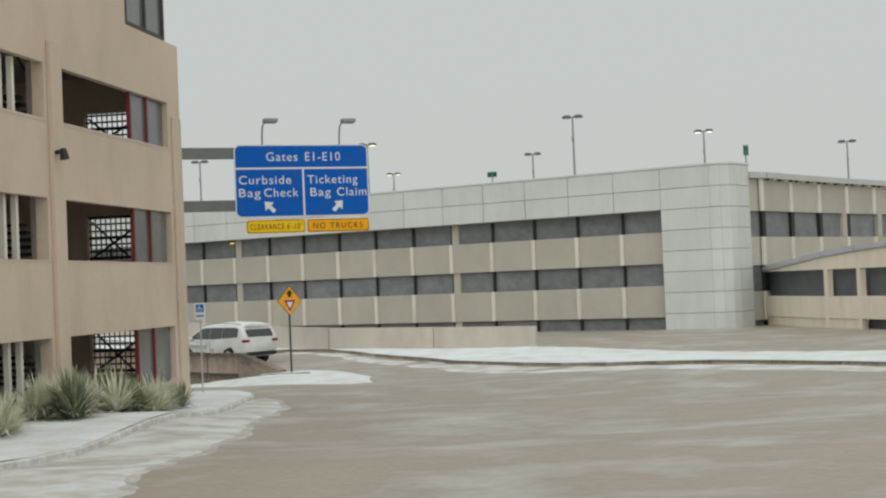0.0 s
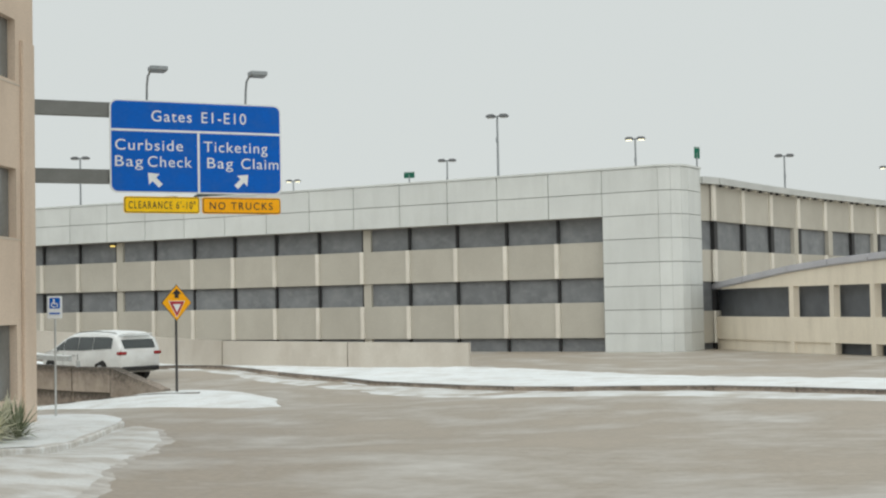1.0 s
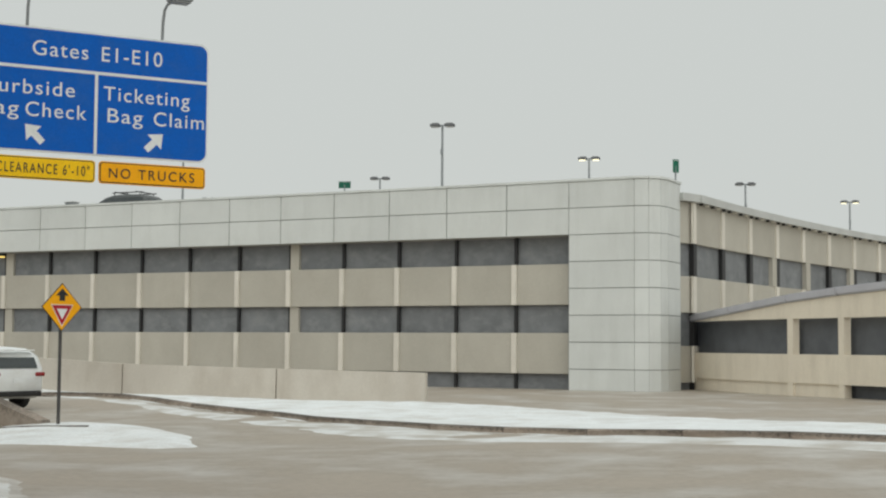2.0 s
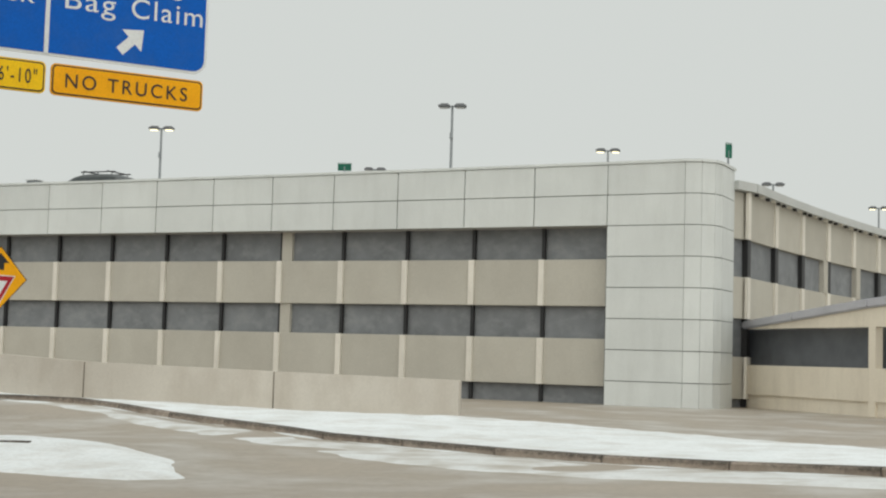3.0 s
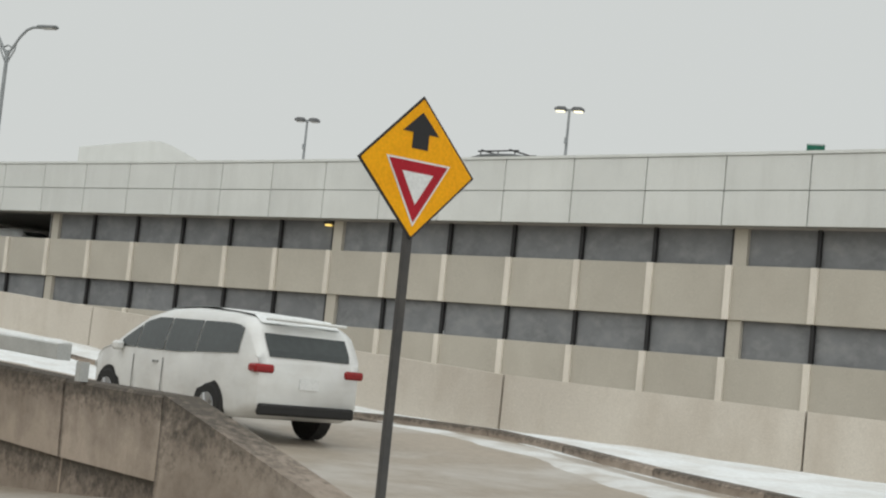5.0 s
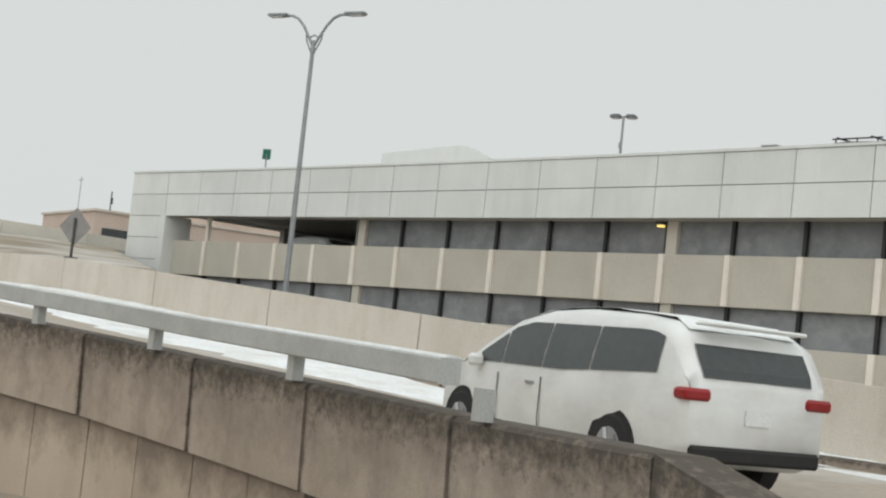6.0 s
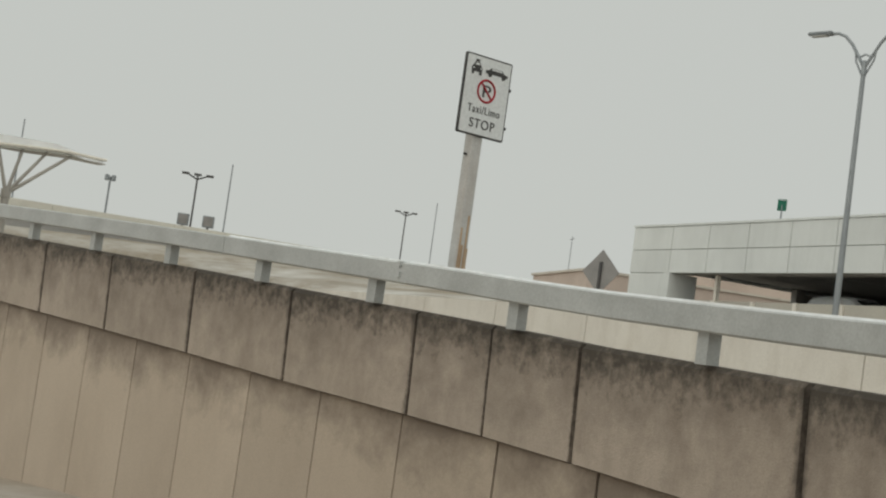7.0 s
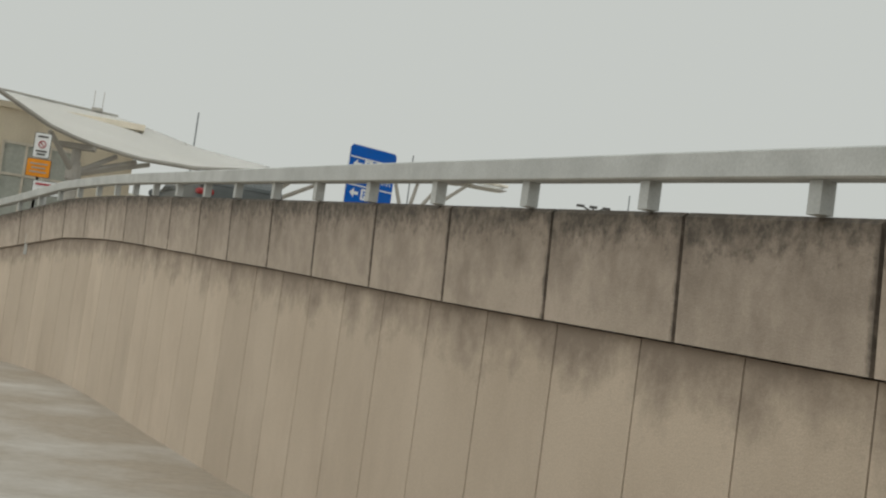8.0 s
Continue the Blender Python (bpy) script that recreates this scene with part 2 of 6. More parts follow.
def add_joint_stain(m, color, amount):
    """Blotchy dark stains creeping from the vertical joints into each panel."""
    n, l = m.node_tree.nodes, m.node_tree.links
    b = n["Principled BSDF"]
    old = b.inputs["Base Color"].links[0].from_socket
    tc, sep, ns, geo = n.new("ShaderNodeTexCoord"), n.new("ShaderNodeSeparateXYZ"), n.new("ShaderNodeTexNoise"), n.new("ShaderNodeNewGeometry")
    l.new(tc.outputs["Generated"], sep.inputs[0])
    l.new(geo.outputs["Position"], ns.inputs["Vector"])
    ns.inputs["Scale"].default_value, ns.inputs["Detail"].default_value, ns.inputs["Roughness"].default_value = 7.0, 8, 0.75
    away = n.new("ShaderNodeMath")
    away.operation = "SUBTRACT"
    away.inputs[1].default_value = 0.5
    l.new(sep.outputs[0], away.inputs[0])
    mag = n.new("ShaderNodeMath")
    mag.operation = "ABSOLUTE"
    l.new(away.outputs[0], mag.inputs[0])
    up = n.new("ShaderNodeMapRange")
    up.inputs[1].default_value, up.inputs[2].default_value, up.inputs[3].default_value, up.inputs[4].default_value = 0.45, 0.5, -0.32, 0.3
    l.new(mag.outputs[0], up.inputs[0])
    add = n.new("ShaderNodeMath")
    l.new(up.outputs[0], add.inputs[0])
    l.new(ns.outputs["Fac"], add.inputs[1])
    mr = n.new("ShaderNodeMapRange")
    mr.inputs[1].default_value, mr.inputs[2].default_value, mr.inputs[4].default_value = 0.5, 0.8, amount
    l.new(add.outputs[0], mr.inputs[0])
    mx = n.new("ShaderNodeMix")
    mx.data_type = "RGBA"
    mx.inputs[7].default_value = (*color, 1)
    l.new(mr.outputs[0], mx.inputs[0])
    l.new(old, mx.inputs[6])
    l.new(mx.outputs[2], b.inputs["Base Color"])


add_joint_stain(M_WALL, (0.10, 0.085, 0.07), 0.85)
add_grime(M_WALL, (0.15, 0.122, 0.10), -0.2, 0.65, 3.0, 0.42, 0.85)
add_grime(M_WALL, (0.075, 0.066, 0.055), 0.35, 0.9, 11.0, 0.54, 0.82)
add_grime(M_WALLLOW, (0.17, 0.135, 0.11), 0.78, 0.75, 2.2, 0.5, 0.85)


# ================= mesh helpers =================
def bx(bm, c, s, m=None):
    """Add a box with centre c and size s, moved by the matrix m."""
    mm = Matrix.Translation(c) @ Matrix.Diagonal((*s, 1))
    if m is not None:
        mm = m @ mm
    return bmesh.ops.create_cube(bm, size=1, matrix=mm)["verts"]


def bevel(bm, w, seg=1):
    bmesh.ops.bevel(bm, geom=bm.edges[:], offset=w, segments=seg, affect="EDGES")


def rod(bm, a, b, r1, r2=None, n=10):
    a, b = Vector(a), Vector(b)
    d = b - a
    m = Matrix.Translation((a + b) / 2) @ d.to_track_quat("Z", "Y").to_matrix().to_4x4()
    bmesh.ops.create_cone(bm, cap_ends=True, segments=n, radius1=r1, radius2=r1 if r2 is None else r2, depth=d.length, matrix=m)


def tube(bm, pts, r, n=8):
    """One smooth pipe through the points, with capped ends."""
    p = [Vector(q) for q in pts]
    rings, up = [], Vector((0.13, 0.27, 1)).normalized()
    for i, q in enumerate(p):
        d = (p[min(i + 1, len(p) - 1)] - p[max(i - 1, 0)]).normalized()
        u = d.cross(up if abs(d.dot(up)) < 0.95 else Vector((1, 0, 0))).normalized()
        v = d.cross(u)
        rings.append([bm.verts.new(q + (u * math.cos(2 * math.pi * k / n) + v * math.sin(2 * math.pi * k / n)) * r) for k in range(n)])
    faces = [bm.faces.new((a[k], a[(k + 1) % n], b[(k + 1) % n], b[k])) for a, b in zip(rings, rings[1:]) for k in range(n)]
    faces += [bm.faces.new(rings[0]), bm.faces.new(rings[-1][::-1])]
    bmesh.ops.recalc_face_normals(bm, faces=faces)


def prism(bm, pts, depth):
    """A plate with the outline pts in the plane y = 0 (x, z), as thick as depth towards +y."""
    f = [bm.verts.new((x, 0, z)) for x, z in pts]
    g = [bm.verts.new((x, depth, z)) for x, z in pts]
    bm.faces.new(f)
    bm.faces.new(g[::-1])
    for i in range(len(pts)):
        j = (i + 1) % len(pts)
        bm.faces.new((f[i], g[i], g[j], f[j]))
    bmesh.ops.recalc_face_normals(bm, faces=bm.faces[:])


def rounded(w, h, r, n=5):
    out = []
    for cx, cz, a0 in ((w / 2 - r, h / 2 - r, 0), (-w / 2 + r, h / 2 - r, 90), (-w / 2 + r, -h / 2 + r, 180), (w / 2 - r, -h / 2 + r, 270)):
        for i in range(n + 1):
            a = radians(a0 + 90 * i / n)
            out.append((cx + r * math.cos(a), cz + r * math.sin(a)))
    return out


def mesh_of(name, bm):
    me = bpy.data.meshes.new(name)
    bm.to_mesh(me)
    bm.free()
    return me


def part(name, bm, material, parent=None, label="", m=None):
    """Link a bmesh (or a ready mesh) as one object under parent."""
    me = mesh_of(name, bm) if isinstance(bm, bmesh.types.BMesh) else bm
    if not me.materials:
        me.materials.append(material)
    ob = new(name, me)
    if parent is not None:
        ob.parent = parent
    if m is not None:
        ob.matrix_basis = m
    if label:
        ob["label"] = label
    return ob


def thing(name, m, label, category, group="", kind=""):
    ob = new(name)
    ob.matrix_basis = m
    return tagged(ob, label, category, group, kind)


def boxpart(name, c, s, material, parent=None, label="", m=None, bev=0.0):
    bm = bmesh.new()
    bx(bm, c, s)
    if bev:
        bevel(bm, bev)
    return part(name, bm, material, parent, label, m)


def words(name, text, size, at_x, at_z, material, parent, y=-0.006, align="LEFT", squeeze=1.0, bold=0.0, spacing=1.0):
    """Flat lettering in the plane of a sign that faces -y."""
    cu = bpy.data.curves.new(name, "FONT")
    cu.body, cu.size, cu.align_x, cu.extrude, cu.offset = text, size, align, 0.002, bold
    cu.space_character = spacing
    tmp = bpy.data.objects.new(name, cu)
    me = bpy.data.meshes.new_from_object(tmp)
    bpy.data.objects.remove(tmp)
    me.transform(Matrix.Translation((at_x, y, at_z)) @ Matrix.Rotation(radians(90), 4, "X") @ Matrix.Diagonal((squeeze, 1, 1, 1)))
    return part(name, me, material, parent)


def along(pts, step):
    """Points at even steps along a polyline of (x, y, z), smoothed."""
    p = np.array(pts, float)
    s = np.r_[0, np.cumsum(np.hypot(*np.diff(p[:, :2], axis=0).T))]
    n = max(1, round(s[-1] / step))
    q = np.linspace(0, s[-1], n + 1)
    return [Vector([np.interp(v, s, p[:, k]) for k in range(3)]) for v in q]


def ribbon(bm, line, prof):
    """Sweep a closed profile of (side, up) along a line of points; side is to the left of the way."""
    rings = []
    for i, p in enumerate(line):
        d = line[min(i + 1, len(line) - 1)] - line[max(i - 1, 0)]
        d.z = 0
        d.normalize()
        s = Vector((-d.y, d.x, 0))
        rings.append([bm.verts.new(p + s * a + Vector((0, 0, b))) for a, b in prof])
    k = len(prof)
    for r, q in zip(rings, rings[1:]):
        for j in range(k):
            bm.faces.new((r[j], r[(j + 1) % k], q[(j + 1) % k], q[j]))
    bm.faces.new(rings[0])
    bm.faces.new(rings[-1][::-1])
    bmesh.ops.recalc_face_normals(bm, faces=bm.faces[:])


# ================= ground =================
HEIGHTS = ((34.8, -76, 2.06), (31.4, -72, 1.74), (28.3, -68, 1.45), (25.2, -64, 1.11), (17, -53, 0.58), (12.3, -47, 0.35),
           (8.9, -43.5, 0.25), (3.2, -39.3, 0.15), (-1, -37.6, -0.05), (-4.5, -36.9, -0.25), (-8, -36.7, -0.45), (-11.2, -36.9, -0.65),
           (-16, -38, -0.9), (-24, -41, -1.3), (0.4, -33.8, 0.3), (7, -45.7, 0.45), (14, -55.7, 0.85), (-8.2, -20.6, 0.4), (2.5, -18.5, 0.3),
           (20, -35, 0.5), (40, -50, 1.4), (50, -90, 2.5), (20, -75, 1.7), (-20, -10, 0.3), (30, 0, 0.3), (-60, -60, -1.5))


def ground_z(x, y):
    w = z = 0.0
    for a, b, c in HEIGHTS:
        k = 1 / ((x - a) ** 2 + (y - b) ** 2 + 4.0) ** 1.6
        w += k
        z += k * c
    return z / w


bm = bmesh.new()
gx = [-2500, -1200, -500, -250, -140] + [-100 + 4.0 * i for i in range(18)] + [-28 + 1.0 * i for i in range(71)] + [44 + 3.0 * i for i in range(7)] + [75, 100, 160, 300, 600, 1200, 2500]
gy = [-2500, -1200, -500, -250, -150, -120] + [-100 + 3.0 * i for i in range(5)] + [-85 + 1.0 * i for i in range(71)] + [-13 + 3.0 * i for i in range(7)] + [10, 20, 40, 80, 150, 300, 600, 1200, 2500]
vs = [[bm.verts.new((x, y, ground_z(x, y))) for x in gx] for y in gy]
for j in range(len(gy) - 1):
    for i in range(len(gx) - 1):
        bm.faces.new((vs[j][i], vs[j][i + 1], vs[j + 1][i + 1], vs[j + 1][i]))
ground = part("ground", bm, M_ROAD)
for f in ground.data.polygons:
    f.use_smooth = True
tagged(ground, "wet slushy brown road surface with patches of snow", "road", kind="structure")
# ================= long parking garage with the white frame =================
BAY = 3.048
ROOF, BAND = 9.40, 6.99
GLEN = 22


def fy(x):
    """The facade bows gently away between its ends."""
    return -1.178 * x * (x + 70.1) / 1228.5


def bay_m(x0, x1, z=0.0, y0=None, y1=None):
    if x1 < x0:
        x0, x1, y0, y1 = x1, x0, y1, y0
    a = Vector((x0, fy(x0) if y0 is None else y0, z))
    b = Vector((x1, fy(x1) if y1 is None else y1, z))
    d = b - a
    return Matrix.Translation((a + b) / 2) @ Matrix.Rotation(math.atan2(d.y, d.x), 4, "Z"), d.length


garage = thing("parking_garage", Matrix.Identity(4), "long pale grey and beige open parking garage with white metal frame", "garage")
# floors, roof deck and cores
for z in (7.75, 4.72, 1.66, -1.4):
    for k in range(0, 22, 2):
        xa, xb = -BAY * k, -BAY * (k + 2)
        m, ln = bay_m(xa, xb)
        boxpart("floor_slab", (0, 28.4, z), (ln - 0.01, 55.0, 0.3), M_SLAB, garage, m=m)
    boxpart("floor_slab", (-BAY * 22 - 1.6, 28.2, z), (3.2, 55.0, 0.3), M_SLAB, garage)
col_bm = bmesh.new()
bx(col_bm, (0, 0, 2.8), (0.6, 0.7, 9.9))
bevel(col_bm, 0.03)
col_me = mesh_of("column", col_bm)
for j in range(4):
    for k in range(-1, 24, 6):
        x = -BAY * k - 0.2 if k > 0 else -0.9
        part("column", col_me, M_SLAB, garage, m=Matrix.Translation((x, fy(x) + 1.4 + 18.0 * j, 0)))
for z in (7.0, 3.6, 0.4):
    boxpart("back_wall", (-BAY * 10, 55.95, z), (BAY * 20, 0.25, 3.1), M_SLAB, garage)
boxpart("back_parapet", (-BAY * 21.5, 55.95, 5.25), (BAY * 3, 0.25, 1.3), M_SPAN, garage)
boxpart("end_wall", (-70.2, 28, 1.4), (0.25, 54, 6.4), M_SLAB, garage)
boxpart("end_wall", (-70.2, 32.8, 6.0), (0.25, 45.0, 2.78), M_SLAB, garage)
boxpart("column", (-70.0, 10.05, 6.1), (0.5, 0.5, 2.98), M_SLAB, garage)
boxpart("stair_core", (-20, 46, 3.1), (9, 7, 9.0), M_SLAB, garage)
boxpart("stair_core", (-47, 40, 3.1), (7, 9, 9.0), M_SLAB, garage)
# parapet backing behind the white panels
for k in range(0, 22):
    m, ln = bay_m(-BAY * k, -BAY * (k + 1))
    boxpart("panel_backing", (0, 0.2, (ROOF + BAND) / 2 - 0.03), (ln, 0.2, ROOF - BAND - 0.1), M_JOINT, garage, m=m)
    boxpart("coping", (0, 0.17, ROOF - 0.02), (ln - 0.006, 0.42, 0.1), M_PANEL, garage, "white metal parapet coping", m=m)
ph = (ROOF - 0.07 - BAND) / 2
pan = bmesh.new()
bx(pan, (0, 0, 0), (BAY - 0.035, 0.09, ph - 0.03))
bevel(pan, 0.008)
pan_me = mesh_of("panel", pan)
spm = bmesh.new()
bx(spm, (0, 0, 0), (BAY - 0.02, 0.2, 1.80))
bevel(spm, 0.012)
span_me = mesh_of("spandrel", spm)
fin = bmesh.new()
bx(fin, (0, 0, 0), (0.25, 0.12, 1.80))
bevel(fin, 0.012)
fin_me = mesh_of("fin", fin)
mul = bmesh.new()
bx(mul, (0, 0, 0), (0.13, 0.14, 1.27))
mul_me = mesh_of("mullion", mul)
pil = bmesh.new()
bx(pil, (0, 0, 0), (0.5, 0.2, 1.27))
bevel(pil, 0.01)
pil_me = mesh_of("pilaster", pil)
SHIFT = 0.13  # the open storeys stand back from the white band, their bays a little off its joints
for k in range(0, GLEN):
    m, ln = bay_m(-BAY * k, -BAY * (k + 1))
    boxpart("soffit", (0, 0.62, BAND + 0.03), (ln - 0.006, 0.66, 0.06), M_SLAB, garage, m=m)
    for r in range(2):
        part("panel", pan_me, M_PANEL, garage, m=m @ Matrix.Translation((0, 0.05, BAND + ph * (r + 0.5))))
    for z in (4.83, 1.78, -1.27):
        part("spandrel", span_me, M_SPAN, garage, m=m @ Matrix.Translation((SHIFT, 0.71, z + 0.03)))
# added sheets close the openings; their grey stands in for hazy interior light
fill_bm = bmesh.new()
bx(fill_bm, (0, 0, 0), (BAY - 0.1, 0.03, 1.30))
fill_me = mesh_of("screen", fill_bm)
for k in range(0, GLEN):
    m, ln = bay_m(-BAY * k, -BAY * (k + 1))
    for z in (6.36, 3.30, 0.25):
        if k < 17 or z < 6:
            part("screen", fill_me, M_OPENHAZE, garage, m=m @ Matrix.Translation((SHIFT, 0.89, z + 0.03)))
for k in range(0, GLEN + 1):
    m, ln = bay_m(-BAY * k + 0.5, -BAY * k - 0.5)
    for z in (4.83, 1.78, -1.27):
        if 0 < k < GLEN:
            part("fin", fin_me, M_FIN, garage, m=m @ Matrix.Translation((SHIFT, 0.56, z + 0.03)))
    for z in (6.36, 3.30, 0.25):
        if 0 < k < 18 or (0 < k < GLEN and z < 6):
            part("mullion", mul_me, M_DARK, garage, m=m @ Matrix.Translation((SHIFT, 0.77, z + 0.03)))
        if k == GLEN - 1 and z > 6:
            boxpart("slim_column", (SHIFT, 0.72, z), (0.2, 0.2, 1.27), M_FIN, garage, m=m)
        if k in (5, 11, 17):
            part("pilaster", pil_me, M_SPAN, garage, m=m @ Matrix.Translation((0.40, 0.79, z + 0.03)))
# corner pylon and end pylon, rows of white panels round the bend
def pylon(pts, top, rows, row_h):
    core = bmesh.new()
    for a, b in zip(pts, pts[1:]):
        m, ln = bay_m(a[0], b[0], 0, a[1], b[1])
        bx(core, (0, 0.2, top / 2 - 1.5), (ln + 0.1, 0.2, top + 2.8), m)
    part("pylon_core", core, M_JOINT, garage)
    cop = bmesh.new()
    for a, b in zip(pts, pts[1:]):
        m, ln = bay_m(a[0], b[0], 0, a[1], b[1])
        bx(cop, (0, 0.15, top - 0.02), (ln + 0.06, 0.4, 0.1), m)
    part("coping", cop, M_PANEL, garage)
    for a, b in zip(pts, pts[1:]):
        m, ln = bay_m(a[0], b[0], 0, a[1], b[1])
        pm = bmesh.new()
        bx(pm, (0, 0, 0), (ln - 0.02, 0.09, row_h - 0.03))
        me = mesh_of("panel", pm)
        for r in range(rows):
            part("panel", me, M_PANEL, garage, m=m @ Matrix.Translation((0, 0.05, top - 0.07 - row_h * (r + 0.5))))


CORNER = [(0.0, 0.0), (3.05, -0.2), (3.65, -0.05), (4.05, 0.35), (4.2, 0.95), (4.2, 2.85)]
pylon(CORNER, ROOF, 9, ph)
pylon([(-70.45, -0.05), (-67.06, fy(-67.06))], ROOF, 9, ph)
bm = bmesh.new()
bx(bm, (-70.4, 28, 8.385), (0.3, 55, 1.93))
part("end_parapet", bm, M_PANEL, garage)
bm = bmesh.new()
bx(bm, (-67.15, 0.95, 3.2), (0.6, 1.6, 7.6))
part("pylon_return", bm, M_PANEL, garage)
boxpart("pylon_return", (-70.3, 0.95, 3.2), (0.3, 1.6, 7.6), M_PANEL, garage)
boxpart("pylon_return", (0.14, 0.72, 3.2), (0.2, 0.8, 7.6), M_PANEL, garage)
# receding side wall, bending slowly outwards
SIDE = [(3.95, 2.86)]
px_, py_, SB = 4.38, 4.16, 4.02
for k in range(13):
    SIDE.append((px_, py_))
    px_, py_ = px_ + SB * math.sin(0.067 + 0.023 * k), py_ + SB * math.cos(0.067 + 0.023 * k)
for k, (a, b) in enumerate(zip(SIDE, SIDE[1:])):
    m, ln = bay_m(a[0], b[0], 0, a[1], b[1])
    for z0, z1 in ((6.76, 8.60), (3.66, 5.28), (0.56, 2.18), (-2.0, -0.92)):
        boxpart("spandrel", (0, 0, (z0 + z1) / 2), (ln - 0.02, 0.2, z1 - z0), M_SPAN, garage, m=m, bev=0.01)
        if k:
            boxpart("fin", (-ln / 2 - 0.25, -0.15, (z0 + z1) / 2), (0.40, 0.12, z1 - z0), M_FIN, garage, m=m)
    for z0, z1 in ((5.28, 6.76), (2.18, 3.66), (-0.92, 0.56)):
        # same added sheet, hazy interior light as flat grey
        boxpart("screen", (0, 0.10, (z0 + z1) / 2), (ln - 0.02, 0.03, z1 - z0), M_OPENHAZE, garage, m=m)
        if k and k % 7 != 5:
            boxpart("mullion", (-ln / 2 + 0.05, 0.0, (z0 + z1) / 2), (0.42, 0.22, z1 - z0), M_DARK, garage, m=m)
        if k in (4, 7, 11):
            boxpart("pilaster", (-ln / 2 - 0.62, -0.03, (z0 + z1) / 2), (0.6, 0.26, z1 - z0), M_SPAN, garage, m=m)
        if k in (5, 9):
            boxpart("pilaster", (-ln / 2 + 0.5, -0.03, (z0 + z1) / 2), (0.6, 0.26, z1 - z0), M_SPAN, garage, m=m)
    boxpart("coping", (0, -0.1, 8.79), (ln - 0.01, 0.7, 0.34), M_COPE, garage, "pale grey parapet coping", m=m)
    for i in range(5 if k else 0):
        boxpart("bracket", (ln * (i / 5 - 0.4), -0.28, 8.57), (0.14, 0.14, 0.12), M_FIN if i % 2 else M_DARK, garage, m=m)

lt = thing("ceiling_light", Matrix.Translation((-33.6, fy(-33.6) + 0.6, 6.81)), "small lit yellow ceiling light inside the garage", "ceiling light")
boxpart("housing", (0, 0, 0.08), (0.34, 0.26, 0.12), M_STEELDK, lt, bev=0.01)
boxpart("lens", (0, 0, -0.02), (0.26, 0.2, 0.08), M_SODIUM, lt, bev=0.02)
for x, y, z in ((-29.4, 2.4, 9.0),):
    rb = thing("roof_cabinet", Matrix.Translation((x, y, z)), "small grey equipment cabinet on the garage roof", "cabinet")
    boxpart("body", (0, 0, 0.34), (0.6, 0.45, 0.68), M_GREYPOLE, rb, bev=0.02)
    boxpart("lid", (0, 0, 0.70), (0.66, 0.5, 0.04), M_COPE, rb)
    boxpart("stand", (0, 0, -0.56), (0.3, 0.25, 1.1), M_STEELDK, rb)

# ================= spiral ramp beside it =================
ramp = thing("spiral_ramp", Matrix.Identity(4), "cream painted concrete spiral ramp wall with open bays", "ramp")
RL = [(3.65, 4.88), (6.81, 1.35), (9.98, -2.17), (12.3, -4.14), (14.5, -6.2), (16.7, -8.26), (18.9, -10.32), (21.1, -12.38)]
RTOP = (3.15, 3.52, 3.88, 4.08, 4.2, 4.3, 4.4, 4.5)
for i, (a, b) in enumerate(zip(RL, RL[1:])):
    m, ln = bay_m(a[0], b[0], 0, a[1], b[1])
    z0, z1 = RTOP[i], RTOP[i + 1]
    for nm, mt, y0, y1, lo0, lo1, hi0, hi1, lab in (("upper_wall", M_CREAM, 0, 0.3, 3.27, 3.27, z0 + 0.02, z1 + 0.02, ""), ("coping", M_RAMPRAIL, -0.12, 0.42, z0 + 0.024, z1 + 0.024, z0 + 0.34, z1 + 0.34, "thick pale grey coping rail")):
        w = bmesh.new()
        h0, h1 = max(lo0 + 0.02, hi0), max(lo1 + 0.02, hi1)
        f = [w.verts.new(v) for v in ((-ln / 2, y0, lo0), (ln / 2, y0, lo1), (ln / 2, y1, lo1), (-ln / 2, y1, lo0), (-ln / 2, y0, h0), (ln / 2, y0, h1), (ln / 2, y1, h1), (-ln / 2, y1, h0))]
        for q in ((3, 2, 1, 0), (4, 5, 6, 7), (0, 1, 5, 4), (1, 2, 6, 5), (2, 3, 7, 6), (3, 0, 4, 7)):
            w.faces.new([f[j] for j in q])
        if nm == "coping":
            bevel(w, 0.05, 2)
        part(nm, w, mt, ramp, lab, m=m)
    boxpart("lower_wall", (0, 0.15, 1.32), (ln, 0.3, 1.12), M_CREAM, ramp, m=m)
    boxpart("base_wall", (0, 0.15, -1.2), (ln, 0.3, 1.4), M_CREAM, ramp, m=m)
    for z, h in ((2.575, 1.39), (0.13, 1.26)):
        if i != 1:
            boxpart("pier", (-ln / 2 + 0.12, 0.16, z), (0.34 if i else 0.16, 0.32, h), M_CREAM, ramp, m=m)
        # dark sheets paint in the shade of open bays; some lower bays are cream wall
        boxpart("bay_fill", (0, 0.55 if z > 2 or i > 2 else 0.2, z), (ln, 0.06 if z > 2 or i > 2 else 0.24, h), M_BAYSHADE if z > 2 or i > 2 else M_CREAM, ramp, m=m)
    boxpart("deck", (0, 2.2, 1.3), (ln * 0.98, 3.6, 0.2), M_SLAB, ramp, m=m)

